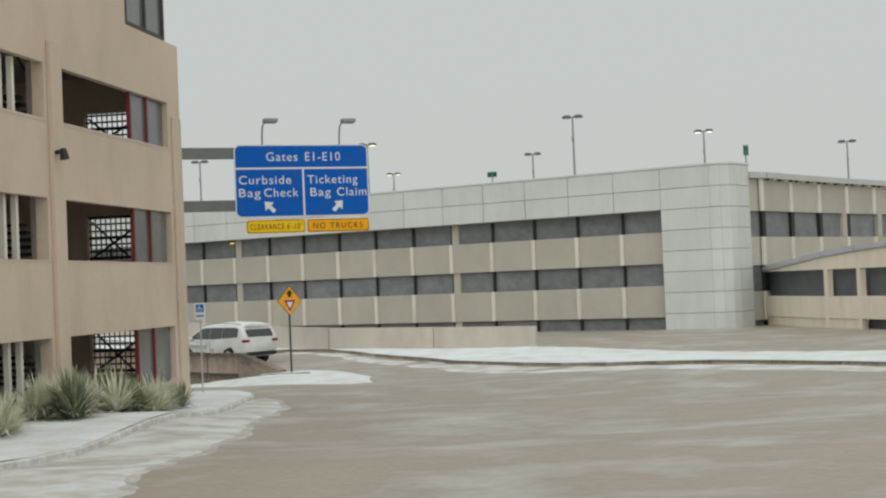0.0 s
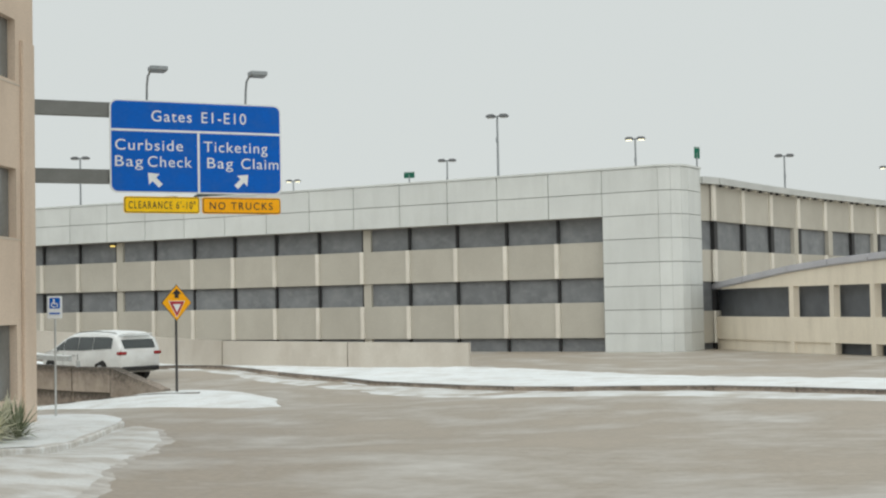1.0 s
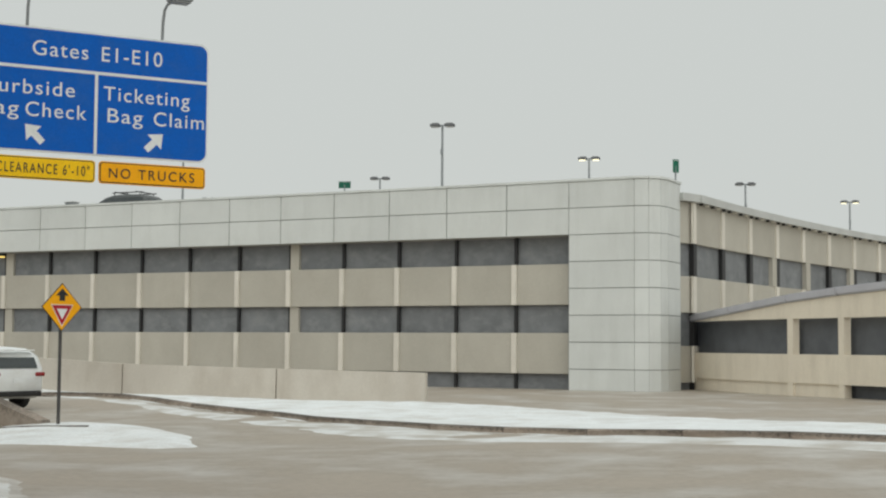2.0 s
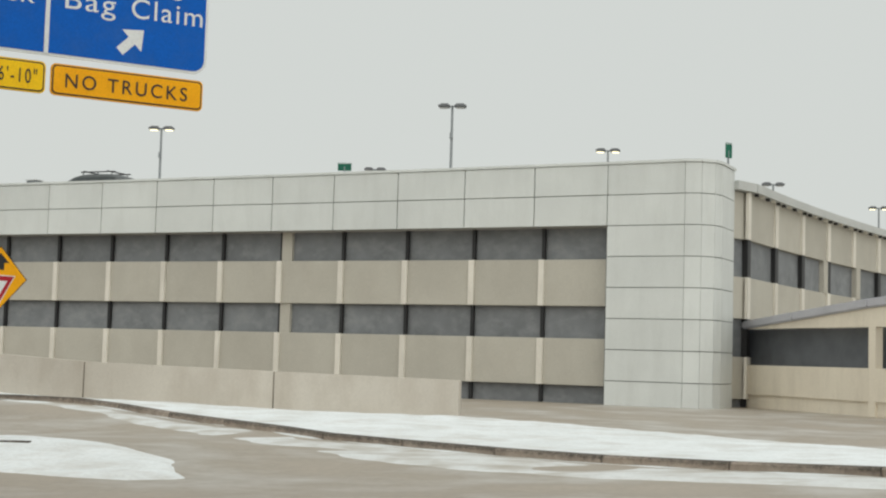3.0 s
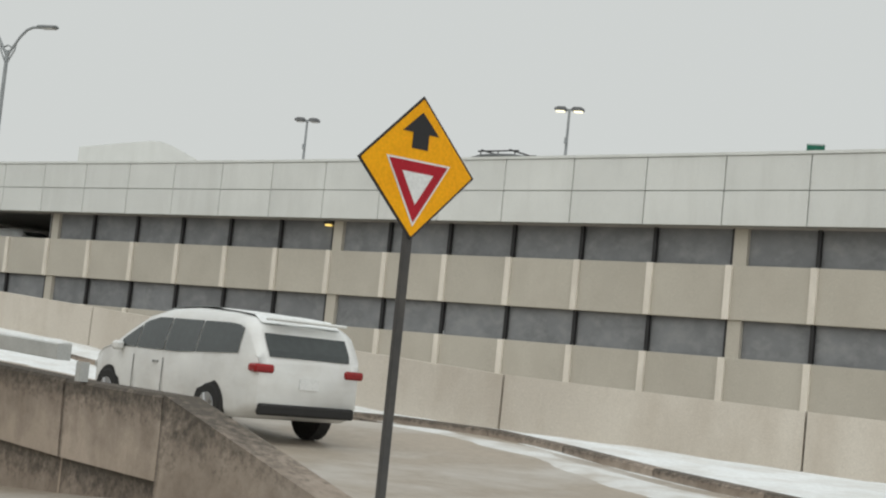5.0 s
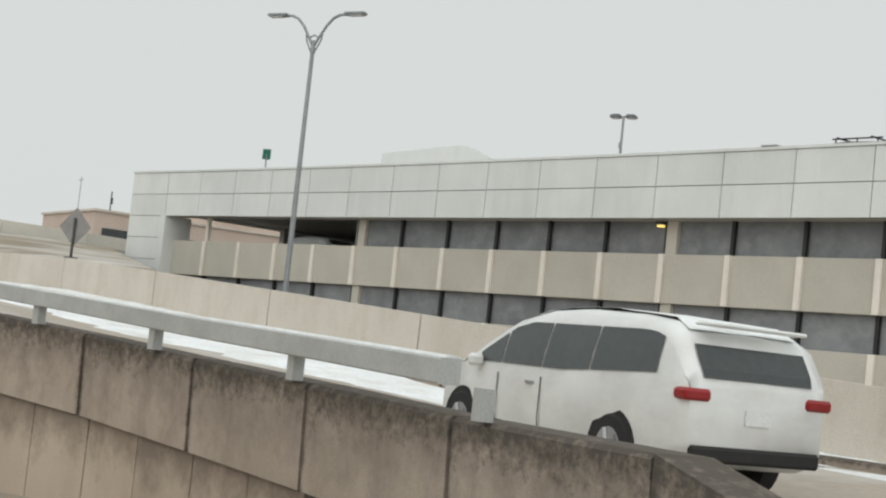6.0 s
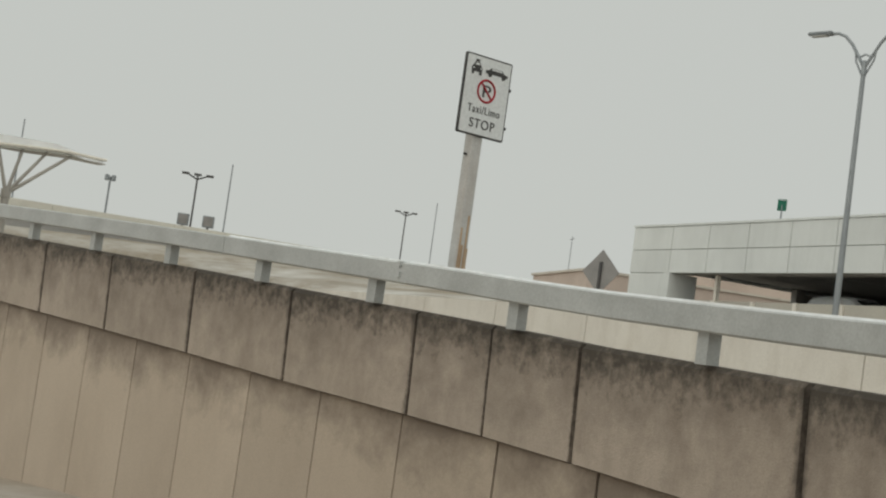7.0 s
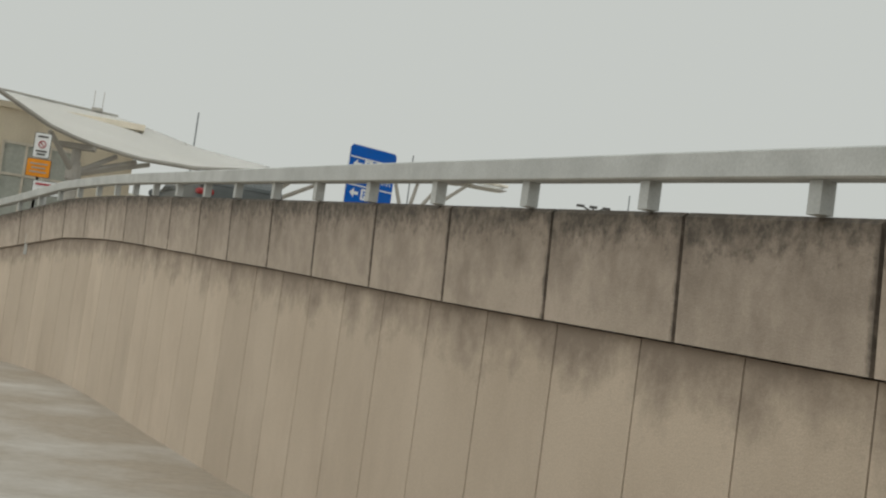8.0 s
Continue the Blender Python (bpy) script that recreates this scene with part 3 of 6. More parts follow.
# ================= far ramp parapet and the road deck behind the retaining wall =================
PARA = [(2.3, -18.8, 1.27), (0, -19.3, 1.3), (-8, -20.4, 1.44), (-16, -20.9, 1.83), (-22, -20.7, 2.17), (-26.5, -20.5, 2.38), (-30.5, -20.35, 2.59), (-35.7, -20.2, 2.84), (-45, -20.0, 3.0), (-60, -20.4, 3.2), (-74, -22.0, 3.4)]
WALL = [(-0.3, -33.75, 0.36), (-2.6, -33.4, 0.98), (-4.6, -32.95, 0.98), (-6.6, -32.6, 1.03), (-8.6, -32.35, 1.08), (-10.78, -32.25, 1.165), (-12.96, -32.44, 1.26), (-13.84, -32.68, 1.32),
        (-14.65, -32.94, 1.37), (-16.27, -33.45, 1.46), (-17.85, -33.93, 1.56), (-19.52, -34.43, 1.655), (-21.09, -34.9, 1.74), (-22.71, -35.4, 1.83), (-24.37, -35.86, 1.93),
        (-26.05, -36.32, 2.03), (-27.71, -36.76, 2.13), (-29.36, -37.24, 2.22), (-30.99, -37.68, 2.32), (-32.62, -38.16, 2.41), (-34.29, -38.62, 2.51), (-35.96, -39.08, 2.60),
        (-37.62, -39.56, 2.68), (-39.3, -40.1, 2.73), (-41.0, -40.7, 2.76), (-42.7, -41.35, 2.70), (-44.4, -42.05, 2.62), (-46.0, -42.8, 2.52), (-48.0, -43.8, 2.40), (-52, -46.2, 2.2)]
pl = along(PARA, 1.0)
para = thing("ramp_parapet", Matrix.Identity(4), "long tan concrete parapet wall of the rising ramp", "parapet wall", kind="structure")
ps = PARA[::-1]
seg = [Vector((x, *(float(np.interp(x, [p[0] for p in ps], [p[k] for p in ps])) for k in (1, 2)))) for x in (2.3, -2.6, -8.1, -13.7, -19.4, -24.9, -30.4, -35.85, -41.5, -47, -52.5, -58, -66, -74)]
for a, b in zip(seg, seg[1:]):
    d = (b - a)
    line = [a + d * 0.003, a + d * 0.5, b - d * 0.003]
    bm = bmesh.new()
    ribbon(bm, line, [(-0.15, -3.2), (0.2, -3.2), (0.16, 0), (-0.1, 0)])
    part("parapet_panel", bm, M_PARA, para)

deck = bmesh.new()


def DROP(x):
    """How far the ramp road lies under the wall's top."""
    return 0.45 + 0.45 * min(1, max(0, (x + 22) / 9))


def RISE(x):
    """How far the ramp road lies under the parapet's top."""
    return 1.02 + 0.18 * min(1, max(0, (x + 20) / 8))


wl_pts, pa_pts = along(WALL, 1.0), along(PARA, 1.0)
n = 70
def at_frac(line, f):
    i = f * (len(line) - 1)
    j = min(int(i), len(line) - 2)
    return line[j].lerp(line[j + 1], i - j)
prev = None
for i in range(n + 1):
    f = i / n
    a, b = at_frac(wl_pts, f), at_frac(pa_pts, f)
    a = a + (b - a).normalized() * 0.42
    row = []
    for j in range(17):
        g = j / 16
        p = a.lerp(b, g)
        z = (a.z - DROP(a.x)) * (1 - g * g) + (b.z - RISE(b.x)) * g * g
        row.append(deck.verts.new((p.x, p.y, z)))
    if prev:
        for j in range(16):
            deck.faces.new((prev[j], prev[j + 1], row[j + 1], row[j]))
    prev = row
bmesh.ops.recalc_face_normals(deck, faces=deck.faces[:])
dk = part("ramp_road", deck, M_ROAD)
tagged(dk, "slushy ramp roadway rising between concrete walls", "road", kind="structure")

# ================= retaining wall =================
rw = thing("retaining_wall", Matrix.Identity(4), "weathered brown precast concrete retaining wall with dark stains", "retaining wall", kind="structure")
joints = [Vector(p) for p in WALL[1:]]
for i, (a, b) in enumerate(zip(joints, joints[1:])):
    d = b - a
    line = [a + d * 0.011, b - d * 0.011]
    bm = bmesh.new()
    h0 = 0.775
    ribbon(bm, line, [(-0.05, -h0), (-0.02, -0.03), (-0.05, 0), (-0.40, 0), (-0.40, -h0)])
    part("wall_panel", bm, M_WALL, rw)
    if i < 2:
        bm = bmesh.new()
        ribbon(bm, line, [(-0.09, -1.7), (-0.09, -h0 - 0.004), (-0.38, -h0 - 0.004), (-0.38, -1.7)])
        part("footing", bm, M_WALL, rw)
def wall_at(x):
    """The point of the wall's top line at x."""
    ws = WALL[::-1]
    return Vector((x, *(float(np.interp(x, [p[0] for p in ws], [p[k] for p in ws])) for k in (1, 2))))


lows = [wall_at(-12.68 - 1.035 * k) for k in range(-9, 38)]
for i, (a, b) in enumerate(zip(lows, lows[1:])):
    d = b - a
    line = [a + d * 0.007, b - d * 0.007]
    bm = bmesh.new()
    h0 = 0.765
    ribbon(bm, line, [(-0.10, -4.4), (-0.10, -h0 - 0.022), (-0.33, -h0 - 0.022), (-0.33, -4.4)])
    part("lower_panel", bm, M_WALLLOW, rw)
bm = bmesh.new()
a, b = Vector(WALL[0]), Vector(WALL[1])
ribbon(bm, [a, a.lerp(b, 0.5), b], [(-0.02, -1.0), (-0.02, 0), (-0.40, 0), (-0.40, -1.0)])
part("sloping_end", bm, M_WALL, rw)

# box rail on posts along the wall
rail = thing("guard_rail", Matrix.Identity(4), "galvanised steel box beam guard rail on short posts", "guard rail")
rl = along(WALL[2:], 0.8)
off = [p + Vector((0, 0, 0.26)) for p in rl]
for k in range(0, len(off) - 1, 8):
    line = [v.copy() for v in off[k:k + 9]]
    if len(line) < 2:
        continue
    line[0] = line[0].lerp(line[1], 0.008)
    bm = bmesh.new()
    ribbon(bm, line, [(-0.06, -0.08), (0.085, -0.08), (0.095, -0.07), (0.095, 0.07), (0.085, 0.08), (-0.06, 0.08)])
    part("rail_beam", bm, M_GALV, rail)
    if k > 12:
        continue
    bm = bmesh.new()
    ribbon(bm, line, [(-0.055, 0.081), (0.06, 0.081), (0.045, 0.096), (-0.045, 0.096)])
    part("snow_cap", bm, M_SNOW, rail, "thin line of snow on the rail")
pst = bmesh.new()
bx(pst, (0, 0, 0.095), (0.105, 0.09, 0.19))
pst_me = mesh_of("rail_post", pst)
POSTS = [-4.2, -6.76, -9.28, -11.61, -13.58, -15.15, -16.72, -18.3, -19.88] + [-21.41 - 1.54 * k for k in range(19)]
for x in POSTS:
    p, q = wall_at(x - 0.3), wall_at(x + 0.3)
    part("rail_post", pst_me, M_GALV, rail, m=Matrix.Translation(wall_at(x)) @ Matrix.Rotation(math.atan2(q.y - p.y, q.x - p.x), 4, "Z"))

# ================= tan parking garage beside the road =================
GM = Matrix.Translation((6.5, -45.8, 0)) @ Matrix.Rotation(math.atan2(-0.915, 0.40), 4, "Z")
tg = thing("tan_parking_garage", GM, "tan painted concrete parking garage with wide open bays", "garage")
BAYS = [(0.95, 8.05), (8.72, 15.9), (16.6, 24.0), (24.8, 32.6)]
LEVELS = [(1.0, 2.48), (4.20, 5.58), (7.33, 8.57)]
bands = [(-1.0, 1.0), (2.48, 4.20), (5.58, 7.33), (8.57, 10.25)]
for z0, z1 in bands:
    boxpart("wall_band", (17.0, -0.09, (z0 + z1) / 2), (34.0, 0.18, z1 - z0), M_TAN, tg)
boxpart("upper_wall", (18.9, -0.2, 12.19), (30.2, 0.4, 3.88), M_TAN, tg)
boxpart("upper_return", (3.7, -6, 12.2), (0.3, 11.2, 3.8), M_TAN, tg)
piers = [(0, 0.95)] + [(a[1], b[0]) for a, b in zip(BAYS, BAYS[1:])] + [(32.6, 34)]
for x0, x1 in piers:
    for z0, z1 in LEVELS:
        boxpart("pier", ((x0 + x1) / 2, -0.14, (z0 + z1) / 2), (x1 - x0, 0.28, z1 - z0), M_TAN, tg)
for x0, x1 in piers[1:]:
    boxpart("pilaster", ((x0 + x1) / 2 - 0.1, 0.06, 4.4), (min(0.56, x1 - x0 - 0.1), 0.12, 9.4), M_TAN, tg, bev=0.015)
boxpart("pilaster", (0.42, 0.04, 4.2), (0.6, 0.08, 8.0), M_TAN, tg, bev=0.015)
for z in (4.17, 7.27):
    boxpart("band_joint", (17.0, 0.006, z), (34, 0.012, 0.02), M_PARA, tg)
boxpart("end_wall", (0.2, -0.68, 4.6), (0.4, 0.5, 11.2), M_TAN, tg)
boxpart("end_wall", (0.2, -13.4, 4.6), (0.4, 21.4, 11.2), M_TAN, tg)
for z0, z1 in ((-1.0, 1.2), (2.5, 4.35), (5.6, 7.4), (8.5, 10.2)):
    boxpart("end_band", (0.2, -1.81, (z0 + z1) / 2), (0.4, 1.76, z1 - z0), M_TAN, tg)
for z0, z1 in ((1.2, 2.5), (4.35, 5.6), (7.4, 8.5)):
    bm = bmesh.new()
    for i in range(12):
        bx(bm, (0.2, -1.0 - 0.15 * i, (z0 + z1) / 2), (0.03, 0.028, z1 - z0))
    for i in range(7):
        bx(bm, (0.2, -1.81, z0 + 0.08 + i * 0.19), (0.03, 1.76, 0.05 if i % 3 else 0.09))
    rod(bm, (0.2, -2.6, z1 - 0.15), (0.2, -1.5, z0 + 0.05), 0.03, n=6)
    rod(bm, (0.2, -0.95, z1 - 0.1), (0.2, -2.6, z0 + 0.1), 0.035, n=6)
    part("lattice_screen", bm, M_DARK, tg, "dark steel lattice")
boxpart("back_wall", (17, -24, 2.2), (34, 0.3, 6.4), M_SLAB, tg)
for z in (0.3, 3.6, 6.7, 9.6):
    boxpart("floor_slab", (17.2, -12.2, z), (33.2, 23.2, 0.3), M_SLAB, tg)
for x0, x1 in BAYS:
    for z0, z1 in LEVELS:
        h = z1 - z0
        zc = (z0 + z1) / 2
        w = x1 - x0
        if x0 < 1:
            for fx in (2.25, 3.42):
                boxpart("red_mullion", (fx, -0.14, zc), (0.09, 0.10, h), M_REDSTEEL, tg)
            boxpart("glass_pane", (2.2, -0.16, zc), (2.46, 0.012, h), M_GREYGLASS, tg)
        else:
            for fx in (0.14, 0.22, 0.4):
                boxpart("pale_mullion", (x0 + w * fx, -0.3, zc), (0.12, 0.12, h), M_FIN, tg)
        for fx in (0.64, 0.8):
            boxpart("pale_mullion", (x0 + w * fx, -1.3, zc), (0.14, 0.14, h + 0.8), M_FIN, tg)
        # stair and lattice seen inside
        bm = bmesh.new()
        rod(bm, (x0 + w * 0.36, -2.0, z0 + 0.5), (x0 + w * 0.36 + 2.6, -2.0, z0 + 2.1), 0.03, n=6)
        stair = part("stair", bm, M_DARK, tg)
        for i in range(9):
            boxpart("stair_tread", (x0 + w * 0.38 + 0.26 * i, -2.6, z0 - 0.4 + 0.17 * i), (0.34, 1.2, 0.08), M_DARK, stair)
# glazed corner box at the top
bm = bmesh.new()
for x in (0.85, 2.2, 3.55):
    bx(bm, (x, -0.12, 12.3), (0.10, 0.12, 4.0))
for z in (10.35, 11.6, 12.9, 14.2):
    bx(bm, (2.2, -0.12, z), (2.6, 0.10, 0.09))
part("glazing_frame", bm, M_STEELDK, tg, "dark window frame")
boxpart("glass_pane", (2.2, -0.14, 12.3), (2.7, 0.02, 3.9), M_GREYGLASS, tg)
boxpart("glass_pane", (0.82, -2.1, 12.3), (0.02, 3.9, 3.9), M_GREYGLASS, tg)
boxpart("roof_slab", (2.0, -6, 10.1), (4.0, 11, 0.3), M_SLAB, tg)
bm = bmesh.new()
rod(bm, (8.5, 0.12, 6.58), (8.5, 0.3, 6.6), 0.05, n=8)
rod(bm, (8.5, 0.3, 6.66), (8.5, 0.34, 6.42), 0.07, 0.11, n=10)
part("wall_lamp", bm, M_DARK, tg, "small dark wall lamp")

# ================= road signs =================
def islands(bm):
    """Groups of faces that hang together."""
    todo, out = set(bm.faces), []
    while todo:
        stack, got = [todo.pop()], []
        while stack:
            f = stack.pop()
            got.append(f)
            for v in f.verts:
                for q in v.link_faces:
                    if q in todo:
                        todo.remove(q)
                        stack.append(q)
        out.append(got)
    return out


def fit_words(text, size, x0, x1, z, material, parent, y=-0.012, bold=0.0, spacing=1.14):
    """Letters that together run from x0 to x1 with their baseline at z; size is the height of capitals."""
    ob = words("lettering", text, size / 0.72, 0, 0, material, parent, 0, bold=bold, spacing=spacing)
    xs = [v.co.x for v in ob.data.vertices]
    lo, k = min(xs), (x1 - x0) / (max(xs) - min(xs))
    src = bmesh.new()
    src.from_mesh(ob.data)
    bpy.data.objects.remove(ob)
    bmesh.ops.remove_doubles(src, verts=src.verts[:], dist=1e-5)
    groups = []
    for faces in islands(src):
        a, b = min(v.co.x for f in faces for v in f.verts), max(v.co.x for f in faces for v in f.verts)
        for g in groups:
            if min(b, g[1]) - max(a, g[0]) > 0.3 * min(b - a, g[1] - g[0]):
                g[0], g[1] = min(a, g[0]), max(b, g[1])
                g[2].extend(faces)
                break
        else:
            groups.append([a, b, list(faces)])
    for a, b, faces in groups:
        bm, seen = bmesh.new(), {}
        for f in faces:
            for v in f.verts:
                if v not in seen:
                    seen[v] = bm.verts.new((x0 + (v.co.x - lo) * k, v.co.y + y, v.co.z + z))
            bm.faces.new([seen[v] for v in f.verts])
        part("letter", bm, material, parent)
    src.free()


def plate(name, w, h, r, mat_face, parent, c=(0, 0, 0), depth=0.03, label=""):
    bm = bmesh.new()
    prism(bm, rounded(w, h, r), depth)
    return part(name, bm, mat_face, parent, label, Matrix.Translation(c))


def arrow(parent, c, size, deg, material, y=-0.010):
    s = size
    pts = [(-0.14 * s, -0.5 * s), (0.14 * s, -0.5 * s), (0.14 * s, 0.0), (0.42 * s, 0.0), (0, 0.5 * s), (-0.42 * s, 0.0), (-0.14 * s, 0.0)]
    bm = bmesh.new()
    prism(bm, pts, 0.006)
    return part("arrow", bm, material, parent, m=Matrix.Translation((c[0], y, c[1])) @ Matrix.Rotation(radians(-deg), 4, "Y"))


def gantry_sign():
    W, H = 4.67, 2.44
    m = Matrix.Translation((3.945, -37.2, 7.01)) @ Matrix.Rotation(math.atan2(3.79, 2.73), 4, "Z")
    s = thing("overhead_sign", m, "large blue overhead airport direction sign with white lettering", "road sign")
    plate("border", W, H, 0.2, M_WHITE, s, (0, 0.0, 0), 0.03, "white sign border")
    plate("panel", W - 0.08, H - 0.08, 0.17, M_BLUE, s, (0, -0.008, 0), 0.02)
    bm = bmesh.new()
    bx(bm, (0, -0.012, H / 2 - 0.80), (W - 0.06, 0.012, 0.06))
    part("divider", bm, M_WHITE, s)
    bm = bmesh.new()
    bx(bm, (0.02, -0.013, -0.40), (0.06, 0.012, H - 0.86))
    part("divider", bm, M_WHITE, s)
    x0, t = -W / 2, H / 2
    fit_words("Gates", 0.30, x0 + 1.10, x0 + 2.18, t - 0.55, M_WHITE, s)
    fit_words("E1-E10", 0.30, x0 + 2.45, x0 + 3.68, t - 0.55, M_WHITE, s)
    fit_words("Curbside", 0.29, x0 + 0.14, x0 + 1.93, t - 1.32, M_WHITE, s)
    fit_words("Bag", 0.29, x0 + 0.13, x0 + 0.86, t - 1.75, M_WHITE, s)
    fit_words("Check", 0.29, x0 + 0.99, x0 + 2.17, t - 1.75, M_WHITE, s)
    fit_words("Ticketing", 0.29, x0 + 2.50, x0 + 4.27, t - 1.32, M_WHITE, s)
    fit_words("Bag", 0.29, x0 + 2.59, x0 + 3.30, t - 1.75, M_WHITE, s)
    fit_words("Claim", 0.29, x0 + 3.53, x0 + 4.58, t - 1.75, M_WHITE, s)
    arrow(s, (x0 + 1.16, t - 2.08), 0.48, 45, M_WHITE)
    arrow(s, (x0 + 3.55, t - 2.08), 0.48, -45, M_WHITE)
    for a, b, text in ((0.38, 2.40, "CLEARANCE 6'-10\""), (2.47, 4.66, "NO TRUCKS")):
        cx, w = x0 + (a + b) / 2, b - a
        face = M_AMBER if "NO" in text else M_YELLOW
        p = plate("warning_plate", w, 0.44, 0.07, face, s, (cx - 0.03, 0.0, -t - 0.31), 0.03, "amber warning plate with black lettering")
        plate("plate_rule", w - 0.04, 0.40, 0.06, M_BLACK, p, (0, -0.012, 0), 0.01)
        plate("plate_face", w - 0.075, 0.365, 0.05, face, p, (0, -0.016, 0), 0.01)
        fit_words(text, 0.20, -w / 2 + 0.12 + (0.08 if "NO" in text else 0), w / 2 - 0.12 - (0.12 if "NO" in text else 0), -0.10, M_BLACK, p, -0.024, 0.0, 1.28)
    for z in (0.95, -0.80):
        boxpart("cantilever_arm", (-W / 2 - 2.9, 0.22, z), (5.9 + 2.0, 0.3, 0.36), M_ARM, s, "dark grey steel arm")
    bm = bmesh.new()
    rod(bm, (-W / 2 - 6.9, 0.22, -7.2), (-W / 2 - 6.9, 0.22, 1.6), 0.3, 0.24, 14)
    part("mast", bm, M_GREYPOLE, s)
    for x in (-1.55, 0.0, 1.55):
        boxpart("back_stiffener", (x, 0.1, 0), (0.1, 0.14, H - 0.1), M_GREYPOLE, s)
    for x in (-1.33, 1.37):
        bm = bmesh.new()
        tube(bm, [(x, 0.1, 1.2), (x, 0.06, 1.6), (x + 0.01, 0.0, 1.84), (x + 0.03, -0.12, 1.93), (x + 0.08, -0.4, 1.96)], 0.03)
        a = part("lamp_arm", bm, M_GREYPOLE, s, "bent lamp arm above the sign")
        bm = bmesh.new()
        bx(bm, (x + 0.14, -0.55, 1.97), (0.46, 0.34, 0.12))
        bx(bm, (x + 0.14, -0.55, 1.90), (0.4, 0.28, 0.05))
        bevel(bm, 0.02)
        part("lamp_head", bm, M_GREYPOLE, a)


gantry_sign()


def post_sign_diamond(name, m, top, front, label):
    """A diamond plate 0.76 m along its side on a square post; front: with its picture."""
    s = thing(name, m, label, "road sign")
    bm = bmesh.new()
    low = -0.5 if front else 0.0
    bx(bm, (0, 0.04, (top - 0.3 + low) / 2), (0.06, 0.05, top - 0.3 - low))
    part("post", bm, M_STEELDK, s)
    if not front:
        boxpart("base_plate", (0, 0.04, 0.012), (0.34, 0.2, 0.024), M_STEELDK, s)
    r = 0.545
    dia = lambda k: [(0, -k), (k, 0), (0, k), (-k, 0)]
    cz = top - r
    bm = bmesh.new()
    prism(bm, dia(r), 0.012)
    part("plate", bm, M_BLACK if front else M_ALU, s, "" if front else "bare grey back of the plate", Matrix.Translation((0, 0, cz)))
    if front:
        bm = bmesh.new()
        prism(bm, dia(r - 0.025), 0.008)
        part("face", bm, M_AMBER, s, "amber yellow sign face", Matrix.Translation((0, -0.005, cz)))
        bm = bmesh.new()
        prism(bm, [(-0.075, 0.14), (0.075, 0.14), (0.075, 0.26), (0.17, 0.26), (0, 0.42), (-0.17, 0.26), (-0.075, 0.26)], 0.006)
        part("arrow", bm, M_BLACK, s, "", Matrix.Translation((0, -0.009, cz)))
        bm = bmesh.new()
        prism(bm, [(-0.30, 0.055), (0, -0.445), (0.30, 0.055)], 0.006)
        part("triangle_edge", bm, M_WHITE, s, "", Matrix.Translation((0, -0.009, cz)))
        bm = bmesh.new()
        prism(bm, [(-0.275, 0.04), (0, -0.415), (0.275, 0.04)], 0.006)
        part("triangle", bm, M_RED, s, "red yield triangle", Matrix.Translation((0, -0.012, cz)))
        bm = bmesh.new()
        prism(bm, [(-0.145, -0.04), (0, -0.28), (0.145, -0.04)], 0.006)
        part("triangle_centre", bm, M_WHITE, s, "", Matrix.Translation((0, -0.015, cz)))


post_sign_diamond("yield_ahead_sign", Matrix.Translation((0.41, -33.81, 0.28)) @ Matrix.Rotation(radians(76), 4, "Z"), 3.2, True,
                  "amber diamond yield ahead sign on a dark steel post")
post_sign_diamond("diamond_sign", Matrix.Translation((-35.69, -20.23, 2.85)) @ Matrix.Rotation(radians(206), 4, "Z"), 1.42, False,
                  "diamond road sign seen from its bare grey back")


def disabled_sign():
    s = thing("parking_permit_sign", Matrix.Translation((5.8, -44.5, 0.25)) @ Matrix.Rotation(radians(38), 4, "Z"), "small white and blue disabled parking sign on a post", "parking sign")
    bm = bmesh.new()
    rod(bm, (0, 0.03, -0.1), (0, 0.03, 2.72), 0.022, n=8)
    part("post", bm, M_GALV, s)
    plate("plate", 0.31, 0.48, 0.03, M_WHITE, s, (0, 0, 2.57), 0.01)
    plate("blue_square", 0.22, 0.23, 0.02, M_BLUE, s, (0, -0.006, 2.66), 0.006)
    bm = bmesh.new()
    rod(bm, (-0.02, -0.012, 2.735), (-0.02, -0.006, 2.735), 0.018, n=10)
    bx(bm, (-0.015, -0.01, 2.68), (0.026, 0.006, 0.08))
    bx(bm, (0.02, -0.01, 2.65), (0.07, 0.006, 0.024))
    bx(bm, (0.055, -0.01, 2.61), (0.022, 0.006, 0.06))
    for k in range(10):
        a = radians(100 + 22 * k)
        bx(bm, (-0.01 + 0.058 * math.cos(a), -0.01, 2.625 + 0.05 * math.sin(a)), (0.02, 0.006, 0.02))
    part("pictogram", bm, M_WHITE, s)
    boxpart("lettering_bar", (0, -0.008, 2.44), (0.22, 0.006, 0.035), M_BLUE, s)


disabled_sign()


